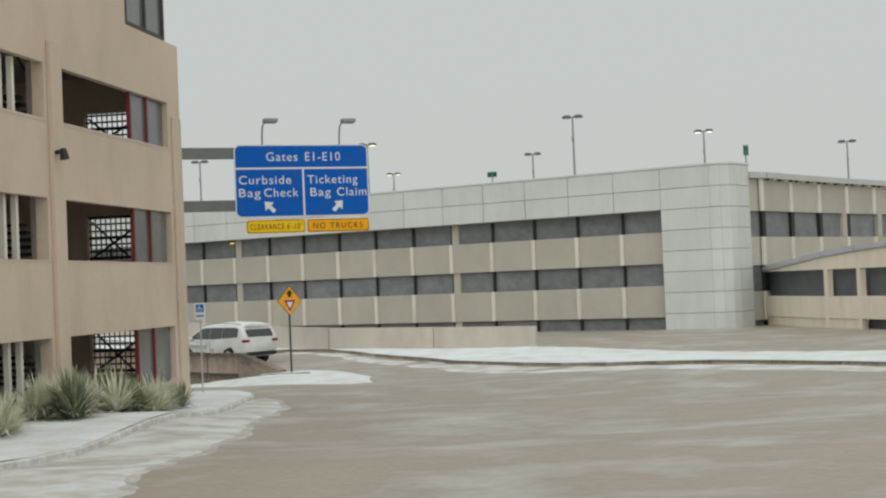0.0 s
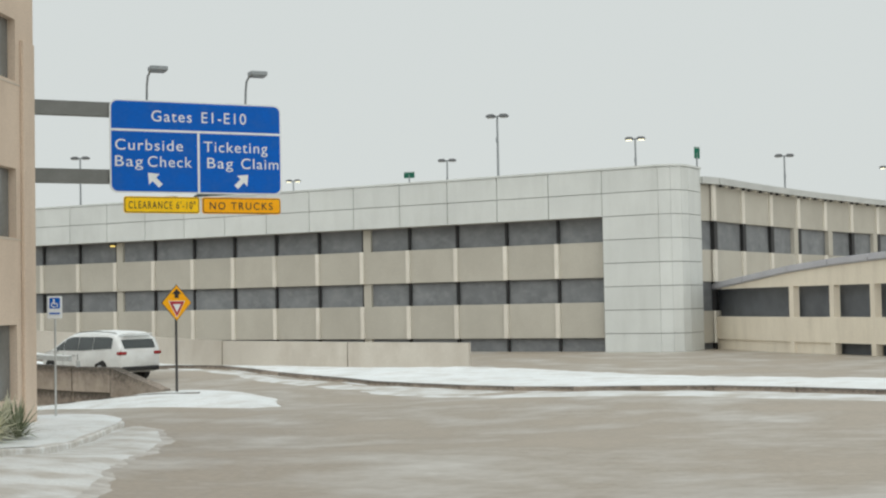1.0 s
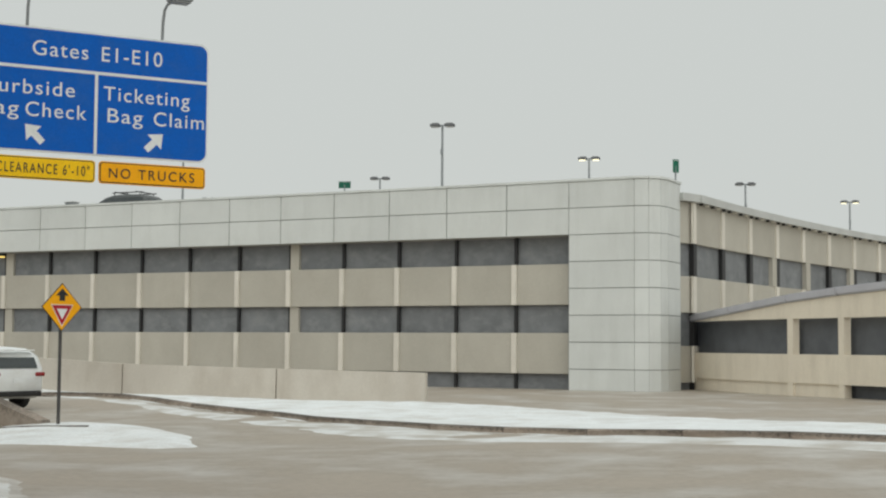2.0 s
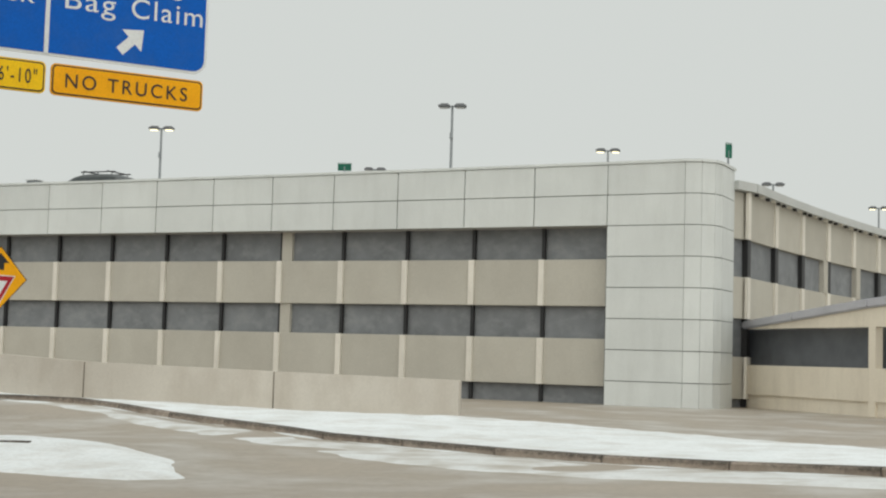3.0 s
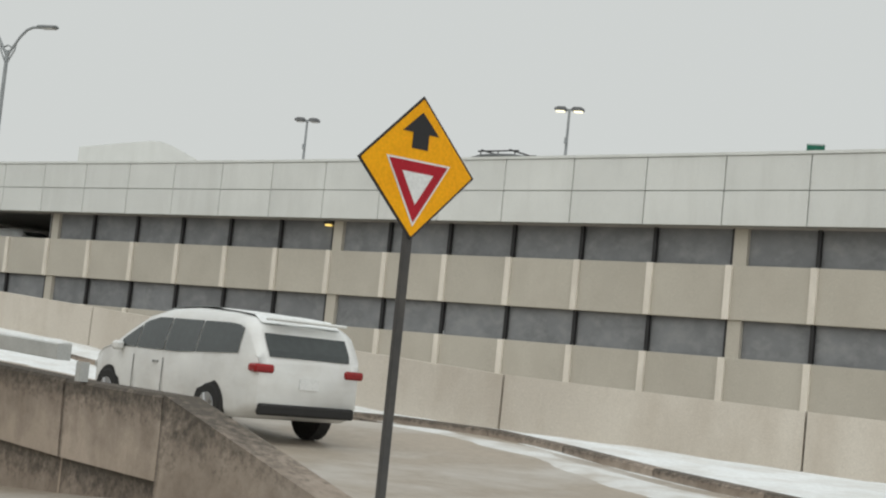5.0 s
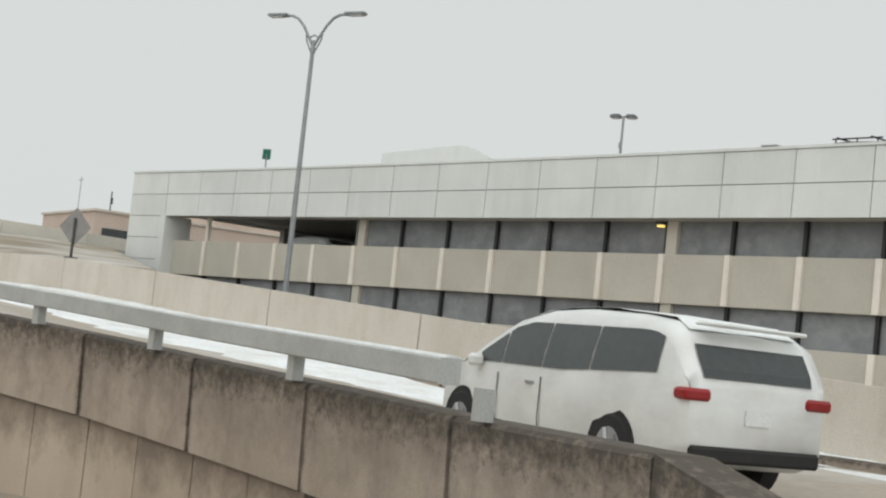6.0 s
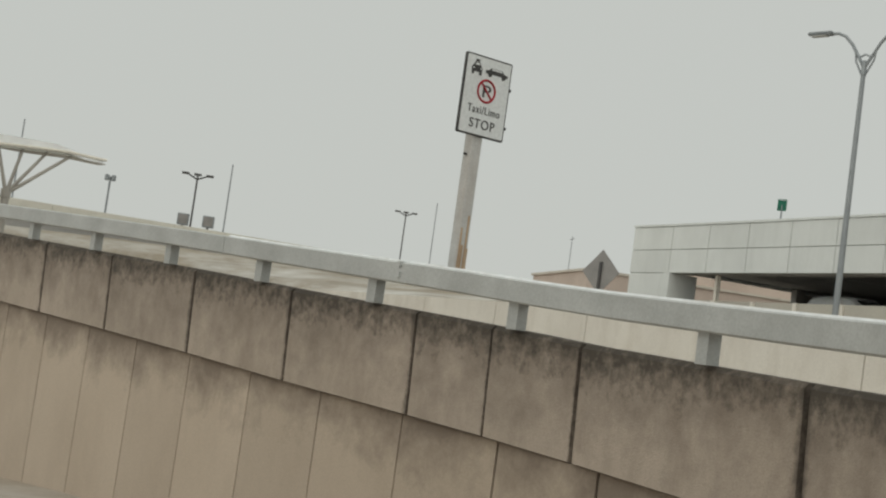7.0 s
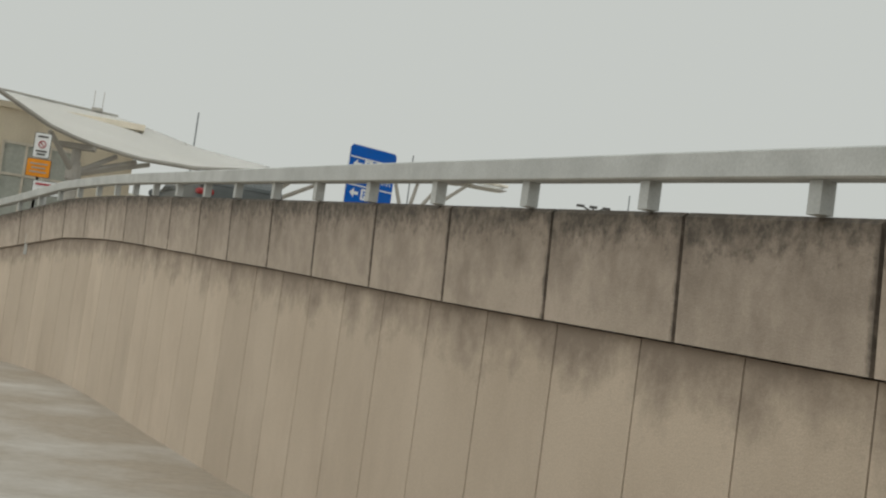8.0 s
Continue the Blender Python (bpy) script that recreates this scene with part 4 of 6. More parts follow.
def taxi_sign():
    s = thing("taxi_stop_sign", Matrix.Translation((-14.75, -32.58, 0.9)) @ Matrix.Rotation(radians(106), 4, "Z"), "white taxi and limousine stop sign on a grey square post", "road sign")
    bm = bmesh.new()
    bx(bm, (0, 0.07, 1.44), (0.10, 0.10, 1.54))
    bevel(bm, 0.008)
    part("post", bm, M_POLE, s, "grey post with rust streaks")
    for x, z0, z1 in ((-0.034, 0.68, 1.15), (-0.012, 0.70, 1.02), (0.02, 0.68, 1.25), (0.038, 0.72, 1.0)):
        boxpart("rust_streak", (x, 0.018, (z0 + z1) / 2), (0.018, 0.003, z1 - z0), M_RUST, s)
    for z in (0.72, 0.8):
        boxpart("rail_bracket", (-0.24, 0.14, z), (0.5, 0.04, 0.04), M_GALV, s)
    bm = bmesh.new()
    rod(bm, (-0.075, 0.07, 1.72), (0.075, 0.07, 1.72), 0.010, n=6)
    part("bolt", bm, M_STEELDK, s)
    W, H, cz = 0.46, 0.62, 2.17
    plate("frame", W, H, 0.012, M_STEELDK, s, (0, 0, cz), 0.02, "dark sign frame")
    plate("face", W - 0.025, H - 0.025, 0.01, M_WHITE, s, (0, -0.004, cz), 0.01)
    # clamps on the edge
    for x, z in ((-0.232, 0.1), (0.232, 0.1), (-0.232, -0.2), (0.232, -0.2)):
        boxpart("clamp", (x, 0.0, cz + z), (0.012, 0.022, 0.022), M_STEELDK, s)
    # car pictograms: a taxi from the front, a long limousine from its side
    bm = bmesh.new()
    prism(bm, [(-0.17, 0.175), (-0.07, 0.175), (-0.066, 0.205), (-0.082, 0.222), (-0.098, 0.25), (-0.142, 0.25), (-0.158, 0.222), (-0.174, 0.205)], 0.004)
    for x in (-0.158, -0.082):
        bx(bm, (x, 0, 0.165), (0.022, 0.004, 0.024))
    bx(bm, (-0.12, 0, 0.262), (0.034, 0.004, 0.018))
    part("taxi_pictogram", bm, M_STEELDK, s, m=Matrix.Translation((0, -0.007, cz)))
    bm = bmesh.new()
    prism(bm, [(-0.142, 0.226), (-0.098, 0.226), (-0.104, 0.243), (-0.136, 0.243)], 0.002)
    for x in (-0.155, -0.085):
        bx(bm, (x, 0, 0.20), (0.014, 0.002, 0.010))
    part("taxi_windscreen", bm, M_WHITE, s, m=Matrix.Translation((0, -0.0105, cz)))
    bm = bmesh.new()
    prism(bm, [(-0.03, 0.185), (0.19, 0.185), (0.192, 0.205), (0.15, 0.212), (0.135, 0.232), (0.02, 0.232), (0.0, 0.213), (-0.03, 0.208)], 0.004)
    for x in (0.015, 0.15):
        rod(bm, (x, -0.003, 0.182), (x, 0.002, 0.182), 0.019, n=12)
    part("limousine_pictogram", bm, M_STEELDK, s, m=Matrix.Translation((0, -0.007, cz)))
    bm = bmesh.new()
    for x0, x1 in ((0.026, 0.052), (0.058, 0.09), (0.096, 0.126)):
        bx(bm, ((x0 + x1) / 2, 0, 0.222), (x1 - x0, 0.002, 0.012))
    part("limousine_windows", bm, M_WHITE, s, m=Matrix.Translation((0, -0.0105, cz)))
    # no parking ring with its letter
    bm = bmesh.new()
    for i in range(24):
        a, b = 2 * math.pi * i / 24, 2 * math.pi * (i + 1) / 24
        rod(bm, (0.085 * math.cos(a), -0.007, cz + 0.045 + 0.085 * math.sin(a)), (0.085 * math.cos(b), -0.007, cz + 0.045 + 0.085 * math.sin(b)), 0.009, n=4)
    rod(bm, (-0.06, -0.009, cz + 0.105), (0.06, -0.009, cz - 0.015), 0.008, n=4)
    part("red_ring", bm, M_RED, s, "red prohibition ring")
    fit_words("P", 0.10, -0.035, 0.045, cz - 0.005, M_STEELDK, s, -0.006)
    fit_words("Taxi/Limo", 0.062, -0.16, 0.16, cz - 0.135, M_STEELDK, s, -0.006, 0.0)
    fit_words("STOP", 0.075, -0.125, 0.125, cz - 0.25, M_STEELDK, s, -0.006)


taxi_sign()


def blue_parking_sign():
    W, H = 1.42, 2.05
    s = thing("blue_parking_sign", Matrix.Translation((-44.82, -34.45, 5.24 - H / 2)) @ Matrix.Rotation(math.atan2(1.19, -0.85), 4, "Z"), "blue airport parking direction sign with white arrows", "road sign")
    plate("border", W, H, 0.10, M_WHITE, s, (0, 0, 0), 0.03)
    plate("panel", W - 0.03, H - 0.03, 0.09, M_BLUE, s, (0, -0.008, 0), 0.02)
    for z in (0.73, 0.09, -0.58):
        boxpart("divider", (0, -0.012, z), (W - 0.05, 0.008, 0.03), M_WHITE, s)
    for z in (0.58, -0.09):
        arrow(s, (-0.45, z), 0.26, 90, M_WHITE)
        plate("letter_plate", 0.24, 0.26, 0.02, M_WHITE, s, (-0.12, -0.012, z), 0.006)
        fit_words("P", 0.17, -0.18, -0.06, z - 0.085, M_BLUE, s, -0.016)
    plate("grey_plate", 0.66, 0.22, 0.02, M_GREYPOLE, s, (0.34, -0.012, 0.58), 0.006)
    for x0, x1 in ((0.06, 0.3), (0.34, 0.62)):
        boxpart("lettering_bar", ((x0 + x1) / 2, -0.018, 0.58), (x1 - x0, 0.006, 0.05), M_REDSTEEL, s)
    fit_words("1 Hour / Valet", 0.17, -0.6, 0.62, 0.23, M_WHITE, s)
    for x0, x1 in ((-0.6, -0.1), (0.0, 0.6)):
        boxpart("lettering_bar", ((x0 + x1) / 2, -0.012, -0.42), (x1 - x0, 0.006, 0.09), M_WHITE, s)
    fit_words("OPEN", 0.17, -0.42, 0.38, -0.86, M_WHITE, s)
    for x in (-0.45, 0.45):
        boxpart("post", (x, 0.12, -1.2), (0.1, 0.1, 2.6), M_GALV, s)


blue_parking_sign()


def roof_sign(x, y, z, w, h, deg, base=7.9):
    s = thing("exit_level_sign", Matrix.Translation((x, y, base)) @ Matrix.Rotation(radians(deg), 4, "Z"), "small green sign on a thin post on the garage roof", "sign", "green roof signs")
    bm = bmesh.new()
    rod(bm, (0, 0.03, 0), (0, 0.03, z - base), 0.04, n=8)
    part("post", bm, M_GREYPOLE, s)
    plate("plate", w, h, 0.03, M_GREEN, s, (0, 0, z - base), 0.02)
    boxpart("edge_strip", (0, -0.013, z - base + h * 0.42), (w * 0.9, 0.006, 0.02), M_WHITE, s)


roof_sign(-14.1, 5.1, 10.3, 0.62, 0.36, 20)
roof_sign(3.7, 3.9, 10.3, 0.36, 0.6, 60)
roof_sign(-62.66, 3.3, 10.7, 0.44, 0.56, 40)


# ================= lamps =================
def roof_lamp(x, y, z, lit, deg):
    s = thing("roof_lamp", Matrix.Translation((x, y, 7.9)) @ Matrix.Rotation(radians(deg), 4, "Z"),
              "twin head car park lamp, lit yellow" if lit else "twin head car park lamp on a grey pole", "lamp post", "roof lamps")
    h = z - 7.9
    bm = bmesh.new()
    rod(bm, (0, 0, 0), (0, 0, h), 0.09, 0.06, 10)
    part("pole", bm, M_GREYPOLE, s)
    boxpart("base_block", (0, 0, 0.3), (0.5, 0.5, 0.6), M_SLAB, s)
    boxpart("cross_arm", (0, 0, h + 0.02), (0.5, 0.08, 0.08), M_GREYPOLE, s)
    boxpart("ballast_box", (0.0, -0.12, h - 1.5), (0.16, 0.14, 0.3), M_GREYPOLE, s, bev=0.01)
    for k in (-1, 1):
        bm = bmesh.new()
        bx(bm, (k * 0.42, 0, h + 0.03), (0.58, 0.42, 0.15))
        bx(bm, (k * 0.40, 0, h + 0.13), (0.42, 0.28, 0.07))
        bevel(bm, 0.03)
        hd = part("lamp_head", bm, M_LAMPHEAD, s)
        bm = bmesh.new()
        bx(bm, (k * 0.44, 0, h - 0.06), (0.40, 0.30, 0.05))
        part("lens", bm, M_LITLAMP if lit else M_LENS, hd)


for x, y, z, lit, deg in ((-13.08, 14.58, 14.6, 0, 15), (-31.52, 15.48, 14.3, 1, 20), (-50.0, 16.7, 14.5, 0, 25), (-9.34, 28.8, 14.2, 1, 15), (-26.8, 33.0, 14.1, 0, 20),
                          (-2.14, 41.0, 13.5, 0, 20), (-51.1, 46.9, 14.8, 1, 20), (2.51, 55.37, 13.4, 1, 10)):
    roof_lamp(x, y, z, lit, deg)


def street_lamp():
    s = thing("street_lamp", Matrix.Translation((-40.24, -9.87, 0)) @ Matrix.Rotation(radians(21), 4, "Z"), "tall grey street lamp with two curved arms", "street lamp")
    bm = bmesh.new()
    rod(bm, (0, 0, 0), (0, 0, 11.45), 0.115, 0.07, 14)
    part("pole", bm, M_GREYPOLE, s)
    bm = bmesh.new()
    rod(bm, (0, 0, 11.3), (0, 0, 11.75), 0.09, 0.07, 12)
    part("collar", bm, M_GREYPOLE, s)
    for k in (-1, 1):
        bm = bmesh.new()
        tube(bm, [(0, 0, 11.5), (k * 0.2, 0, 11.85), (k * 0.48, 0, 12.28), (k * 0.74, 0, 12.55), (k * 1.0, 0, 12.66), (k * 1.25, 0, 12.67)], 0.05)
        tube(bm, [(k * 0.08, 0, 11.35), (k * 0.30, 0, 11.75), (k * 0.36, 0, 12.1), (k * 0.52, 0, 12.3)], 0.03)
        tube(bm, [(0, 0, 11.95), (k * 0.2, 0, 11.86)], 0.03)
        a = part("arm", bm, M_GREYPOLE, s)
        bm = bmesh.new()
        bx(bm, (k * 1.62, 0, 12.69), (0.85, 0.32, 0.11))
        bevel(bm, 0.04, 2)
        hd = part("lamp_head", bm, M_GREYPOLE, a)
        boxpart("lens", (k * 1.68, 0, 12.625), (0.55, 0.22, 0.03), M_LENS, hd)


street_lamp()


def far_lamp(x, y, z0, z1):
    s = thing("street_lamp", Matrix.Translation((x, y, z0)) @ Matrix.Rotation(radians(80), 4, "Z"), "distant dark lamp post with three heads", "street lamp", "far lamps")
    h = z1 - z0
    bm = bmesh.new()
    rod(bm, (0, 0, 0), (0, 0, h), 0.065, 0.05, 8)
    part("pole", bm, M_STEELDK, s)
    for k in (-1, 0, 1):
        bm = bmesh.new()
        tube(bm, [(0, 0, h - 0.25), (k * 0.5, 0.1 * (k == 0), h - 0.02)], 0.045, 6)
        bx(bm, (k * 0.7, 0, h + 0.03), (0.42, 0.26, 0.12), Matrix.Identity(4))
        part("lamp_head", bm, M_STEELDK, s)


far_lamp(-87.9, -19.2, 2, 9.85)
far_lamp(-115.9, 4.1, 2, 12.8)
for x, y, z in ((-89.4, -16.9, 11.0), (-120.5, 8.5, 14.6), (-93.3, -28.7, 11.9), (-84.1, -40.5, 11.1)):
    s = thing("flagpole", Matrix.Translation((x, y, 1)), "thin dark bare pole rising in the distance", "pole", "thin poles")
    bm = bmesh.new()
    rod(bm, (0, 0, 0), (0, 0, z - 1), 0.055, 0.04, 8)
    part("pole", bm, M_GREYPOLE, s)


for x, y, z in ((-82.4, -20.8, 7.1), (-81.6, -19.6, 7.1)):
    s = thing("equipment_box", Matrix.Translation((x, y, z)) @ Matrix.Rotation(radians(75), 4, "Z"), "small grey roadside equipment box on a post", "cabinet", "equipment boxes")
    boxpart("box", (0, 0, -0.3), (0.62, 0.4, 0.62), M_GREYPOLE, s, bev=0.03)
    boxpart("door", (0, -0.21, -0.3), (0.5, 0.03, 0.5), M_ALU, s)
    boxpart("post", (0, 0, -3.2), (0.12, 0.12, 5.2), M_STEELDK, s)
s = thing("small_lamp_post", Matrix.Translation((-77.4, -25.7, 2.0)), "thin lamp post with a small twin head", "lamp post")
bm = bmesh.new()
rod(bm, (0, 0, 0), (0, 0, 5.9), 0.06, 0.05, 8)
part("pole", bm, M_GREYPOLE, s)
for k in (-1, 1):
    boxpart("lamp_head", (0, k * 0.16, 5.85), (0.22, 0.22, 0.3), M_GREYPOLE, s, bev=0.04)


# ================= vehicles =================
def vehicle(name, m, label, L, W, H, paint, van=True, rack=False, glass=None):
    """Nose towards +x. One smooth shell over cross sections; windows are dark panes that follow it."""
    s = thing(name, m, label, "car")
    tops = [(-0.5, 1.02), (-0.49, 1.18), (-0.445, H - 0.2), (-0.41, H - 0.09), (-0.3, H - 0.03), (-0.1, H), (0.04, H - 0.04), (0.12, H - 0.13), (0.23, H - 0.42), (0.30, 1.12), (0.40, 1.02), (0.46, 0.9), (0.49, 0.74), (0.5, 0.62)]
    belt = [(-0.5, 0.96), (-0.45, 1.08), (-0.25, 1.04), (-0.1, 1.0), (0.2, 1.0), (0.32, 0.97), (0.45, 0.8), (0.5, 0.6)]
    plan = [(-0.5, 0.86), (-0.485, 0.93), (-0.44, 0.98), (-0.2, 1.0), (0.25, 1.0), (0.38, 0.95), (0.46, 0.82), (0.5, 0.62)]
    pick = lambda t, x: float(np.interp(x, [q[0] for q in t], [q[1] for q in t]))

    def half(x, z):
        zt, zb = pick(tops, x), pick(belt, x)
        w = W / 2 * pick(plan, x)
        if z <= zb:
            return w * (1 - 0.10 * max(0, (0.5 - z) / 0.3) ** 2)
        return w * (1 - 0.20 * ((z - zb) / max(0.05, H - 1.0)) ** 1.4)

    bm = bmesh.new()
    rings = []
    for i in range(41):
        x = -0.5 + 0.5 * (1 - math.cos(math.pi * i / 40))
        zt, zb = pick(tops, x), pick(belt, x)
        zlo = 0.24 + 0.16 * max(0, abs(x) - 0.42) / 0.08
        zs = [zlo, zlo + 0.12, 0.6 * zb + 0.4 * (zlo + 0.1), zb, zb + 0.33 * (zt - zb), zb + 0.7 * (zt - zb), zt - 0.06]
        ring = [(half(x, z), z) for z in zs] + [(half(x, zt) * 0.82, zt)]
        ring += [(0, zt + 0.03)] + [(-y, z) for y, z in ring[::-1]]
        rings.append([bm.verts.new((x * L, y, z)) for y, z in ring])
    for a, b in zip(rings, rings[1:]):
        for j in range(len(a)):
            k = (j + 1) % len(a)
            bm.faces.new((a[j], a[k], b[k], b[j]))
    bm.faces.new(rings[0])
    bm.faces.new(rings[-1][::-1])
    bmesh.ops.recalc_face_normals(bm, faces=bm.faces[:])
    body = part("body", bm, paint, s)
    for f in body.data.polygons:
        f.use_smooth = True

    def pane(name_, xa, xb, za, zb_, k, mt, label_=""):
        """A pane on the flank k between the lines za and zb_ (functions of x)."""
        b2 = bmesh.new()
        g = []
        for i in range(9):
            x = xa + (xb - xa) * i / 8
            lo, hi = za(x), max(za(x) + 0.01, zb_(x))
            g.append([b2.verts.new((x * L, k * (half(x, lo + (hi - lo) * j / 4) + 0.012), lo + (hi - lo) * j / 4)) for j in range(5)])
        for r, t in zip(g, g[1:]):
            for j in range(4):
                b2.faces.new((r[j], r[j + 1], t[j + 1], t[j]))
        bmesh.ops.recalc_face_normals(b2, faces=b2.faces[:])
        return part(name_, b2, mt, s, label_)

    low = lambda x: pick(belt, x) + 0.06
    up = lambda x: min(pick(tops, x) - 0.13, H - 0.19)
    for k in (-1, 1):
        for xa, xb in ((-0.42, -0.205), (-0.199, -0.025), (-0.019, 0.14), (0.146, 0.24)):
            pane("side_window", xa, xb, low, up, k, glass or M_GLASS, "snow-covered side window" if glass else "dark tinted side window")
        pane("door_seam", -0.026, -0.022, lambda x: 0.36, lambda x: 0.95, k, M_DARK)
        pane("door_seam", 0.152, 0.156, lambda x: 0.36, lambda x: 0.95, k, M_DARK)
        pane("sill_trim", -0.2, 0.22, lambda x: 0.26, lambda x: 0.36, k, M_TYRE)
        boxpart("tail_lamp", (-L * 0.487, k * W * 0.395, 0.96), (0.20, 0.34, 0.12), M_TAIL, s, "red tail lamp", bev=0.03)
        boxpart("door_mirror", (L * 0.235, k * (W / 2 + 0.08), 1.06), (0.14, 0.18, 0.15), paint, s, bev=0.04)
        boxpart("door_handle", (L * 0.02, k * (W / 2 + 0.005), 0.88), (0.16, 0.03, 0.03), M_RIM, s)
        boxpart("head_lamp", (L * 0.455, k * W * 0.33, 0.72), (0.18, 0.34, 0.13), M_LENS, s, bev=0.03)
    # glass of the tailgate and the windscreen
    for name_, x0, x1, wf in (("rear_window", -0.494, -0.458, 0.80), ("windscreen", 0.285, 0.14, 0.80)):
        b2 = bmesh.new()
        g = []
        for i in range(6):
            x = x0 + (x1 - x0) * i / 5
            z = pick(tops, x)
            o = -0.014 if x < 0 else 0.014
            g.append([b2.verts.new((x * L + o, half(x, z) * wf * t, z + (0.03 if x > 0 else 0.012))) for t in (-1, -0.5, 0, 0.5, 1)])
        for r, t in zip(g, g[1:]):
            for j in range(4):
                b2.faces.new((r[j], r[j + 1], t[j + 1], t[j]))
        bmesh.ops.recalc_face_normals(b2, faces=b2.faces[:])
        part(name_, b2, M_GLASS, s, "dark glass")
    if van:
        b2 = bmesh.new()
        g = []
        for i in range(12):
            x = -0.44 + 0.55 * i / 11
            z = pick(tops, x)
            g.append([b2.verts.new((x * L, half(x, z) * 0.8 * t, z + 0.028 + 0.02 * noise.noise((x * 9, t * 3, 0)) + 0.012 * (1 - t * t))) for t in (-1, -0.6, -0.2, 0.2, 0.6, 1)])
        for r, t in zip(g, g[1:]):
            for j in range(5):
                b2.faces.new((r[j], r[j + 1], t[j + 1], t[j]))
        bmesh.ops.recalc_face_normals(b2, faces=b2.faces[:])
        part("roof_snow", b2, M_SNOW, s, "dusting of snow on the roof")
        boxpart("spoiler", (-L * 0.462, 0, H - 0.09), (0.2, W * 0.66, 0.04), paint, s, bev=0.015)
    for x in (-L * 0.29, L * 0.31):
        for k in (-1, 1):
            bm = bmesh.new()
            rod(bm, (x, k * (W / 2 - 0.22), 0.34), (x, k * (W / 2 - 0.012), 0.34), 0.40, n=24)
            part("wheel_arch", bm, M_TYRE, s, "dark wheel arch")
            bm = bmesh.new()
            rod(bm, (x, k * (W / 2 - 0.24), 0.34), (x, k * (W / 2 + 0.012), 0.34), 0.34, n=24)
            bevel(bm, 0.03)
            ty = part("tyre", bm, M_TYRE, s)
            bm = bmesh.new()
            rod(bm, (x, k * (W / 2 - 0.05), 0.34), (x, k * (W / 2 + 0.022), 0.34), 0.22, 0.20, n=16)
            for i in range(5):
                a = 2 * math.pi * i / 5
                rod(bm, (x, k * (W / 2 + 0.026), 0.34), (x + 0.19 * math.cos(a), k * (W / 2 + 0.026), 0.34 + 0.19 * math.sin(a)), 0.03, n=5)
            part("rim", bm, M_RIM, ty)
    boxpart("bumper", (-L / 2 + 0.0, 0, 0.40), (0.10, W * 0.84, 0.16), M_TYRE, s, "dark lower rear bumper", bev=0.03)
    boxpart("number_plate", (-L / 2 - 0.012, 0, 0.78), (0.02, 0.32, 0.15), M_WHITE, s)
    if rack:
        for k in (-1, 1):
            bm = bmesh.new()
            rod(bm, (-L * 0.38, k * W * 0.33, H + 0.10), (L * 0.06, k * W * 0.33, H + 0.10), 0.03, n=6)
            for x in (-0.34, -0.16, 0.03):
                rod(bm, (x * L, k * W * 0.33, H - 0.05), (x * L, k * W * 0.33, H + 0.10), 0.025, n=6)
            part("roof_rail", bm, M_DARK, s)
        for x in (-0.3, 0.0):
            boxpart("cross_bar", (x * L, 0, H + 0.12), (0.07, W * 0.8, 0.05), M_DARK, s)


vehicle("minivan", Matrix.Translation((-9.3, -26.5, 0.25)) @ Matrix.Rotation(radians(168), 4, "Z"), "white minivan with snowy roof on the slushy ramp", 5.1, 1.95, 1.74, M_CARWHITE)
vehicle("parked_car", Matrix.Translation((-28.9, 6.2, 8.68)) @ Matrix.Rotation(radians(180), 4, "Z"), "dark sport utility car with roof rails on the garage roof", 4.7, 1.9, 1.72, M_CARGREY, False, True)
vehicle("dark_car", Matrix.Translation((-42.2, -37.9, 2.24)) @ Matrix.Rotation(radians(196), 4, "Z"), "dark car with red tail lamps on the ramp road", 4.7, 1.85, 1.5, M_CARGREY, False)
vehicle("parked_van", Matrix.Translation((-57.5, 4.3, 4.87)), "white van covered with snow parked inside the garage", 5.2, 1.9, 1.55, M_CARWHITE, glass=M_SNOW)


# ================= kerbs, snow, planting =================
def inside(x, y, pts):
    hit = False
    for (ax, ay), (bx_, by_) in zip(pts, pts[1:] + pts[:1]):
        if (ay > y) != (by_ > y) and x < (bx_ - ax) * (y - ay) / (by_ - ay) + ax:
            hit = not hit
    return hit


def edge_gap(x, y, pts):
    """Distance to the outline, negative outside."""
    best = 1e9
    for (ax, ay), (bx_, by_) in zip(pts, pts[1:] + pts[:1]):
        dx, dy = bx_ - ax, by_ - ay
        t = max(0, min(1, ((x - ax) * dx + (y - ay) * dy) / (dx * dx + dy * dy)))
        best = min(best, math.hypot(x - ax - t * dx, y - ay - t * dy))
    return best if inside(x, y, pts) else -best


def sheet_z(x, y):
    """Height of the ground sheet itself between its metre grid points."""
    i, j = math.floor(x), math.floor(y)
    u, v = x - i, y - j
    return ((grid_z(i, j) * (1 - u) + grid_z(i + 1, j) * u) * (1 - v) + (grid_z(i, j + 1) * (1 - u) + grid_z(i + 1, j + 1) * u) * v)


@functools.lru_cache(None)
def grid_z(i, j):
    return ground_z(i, j)


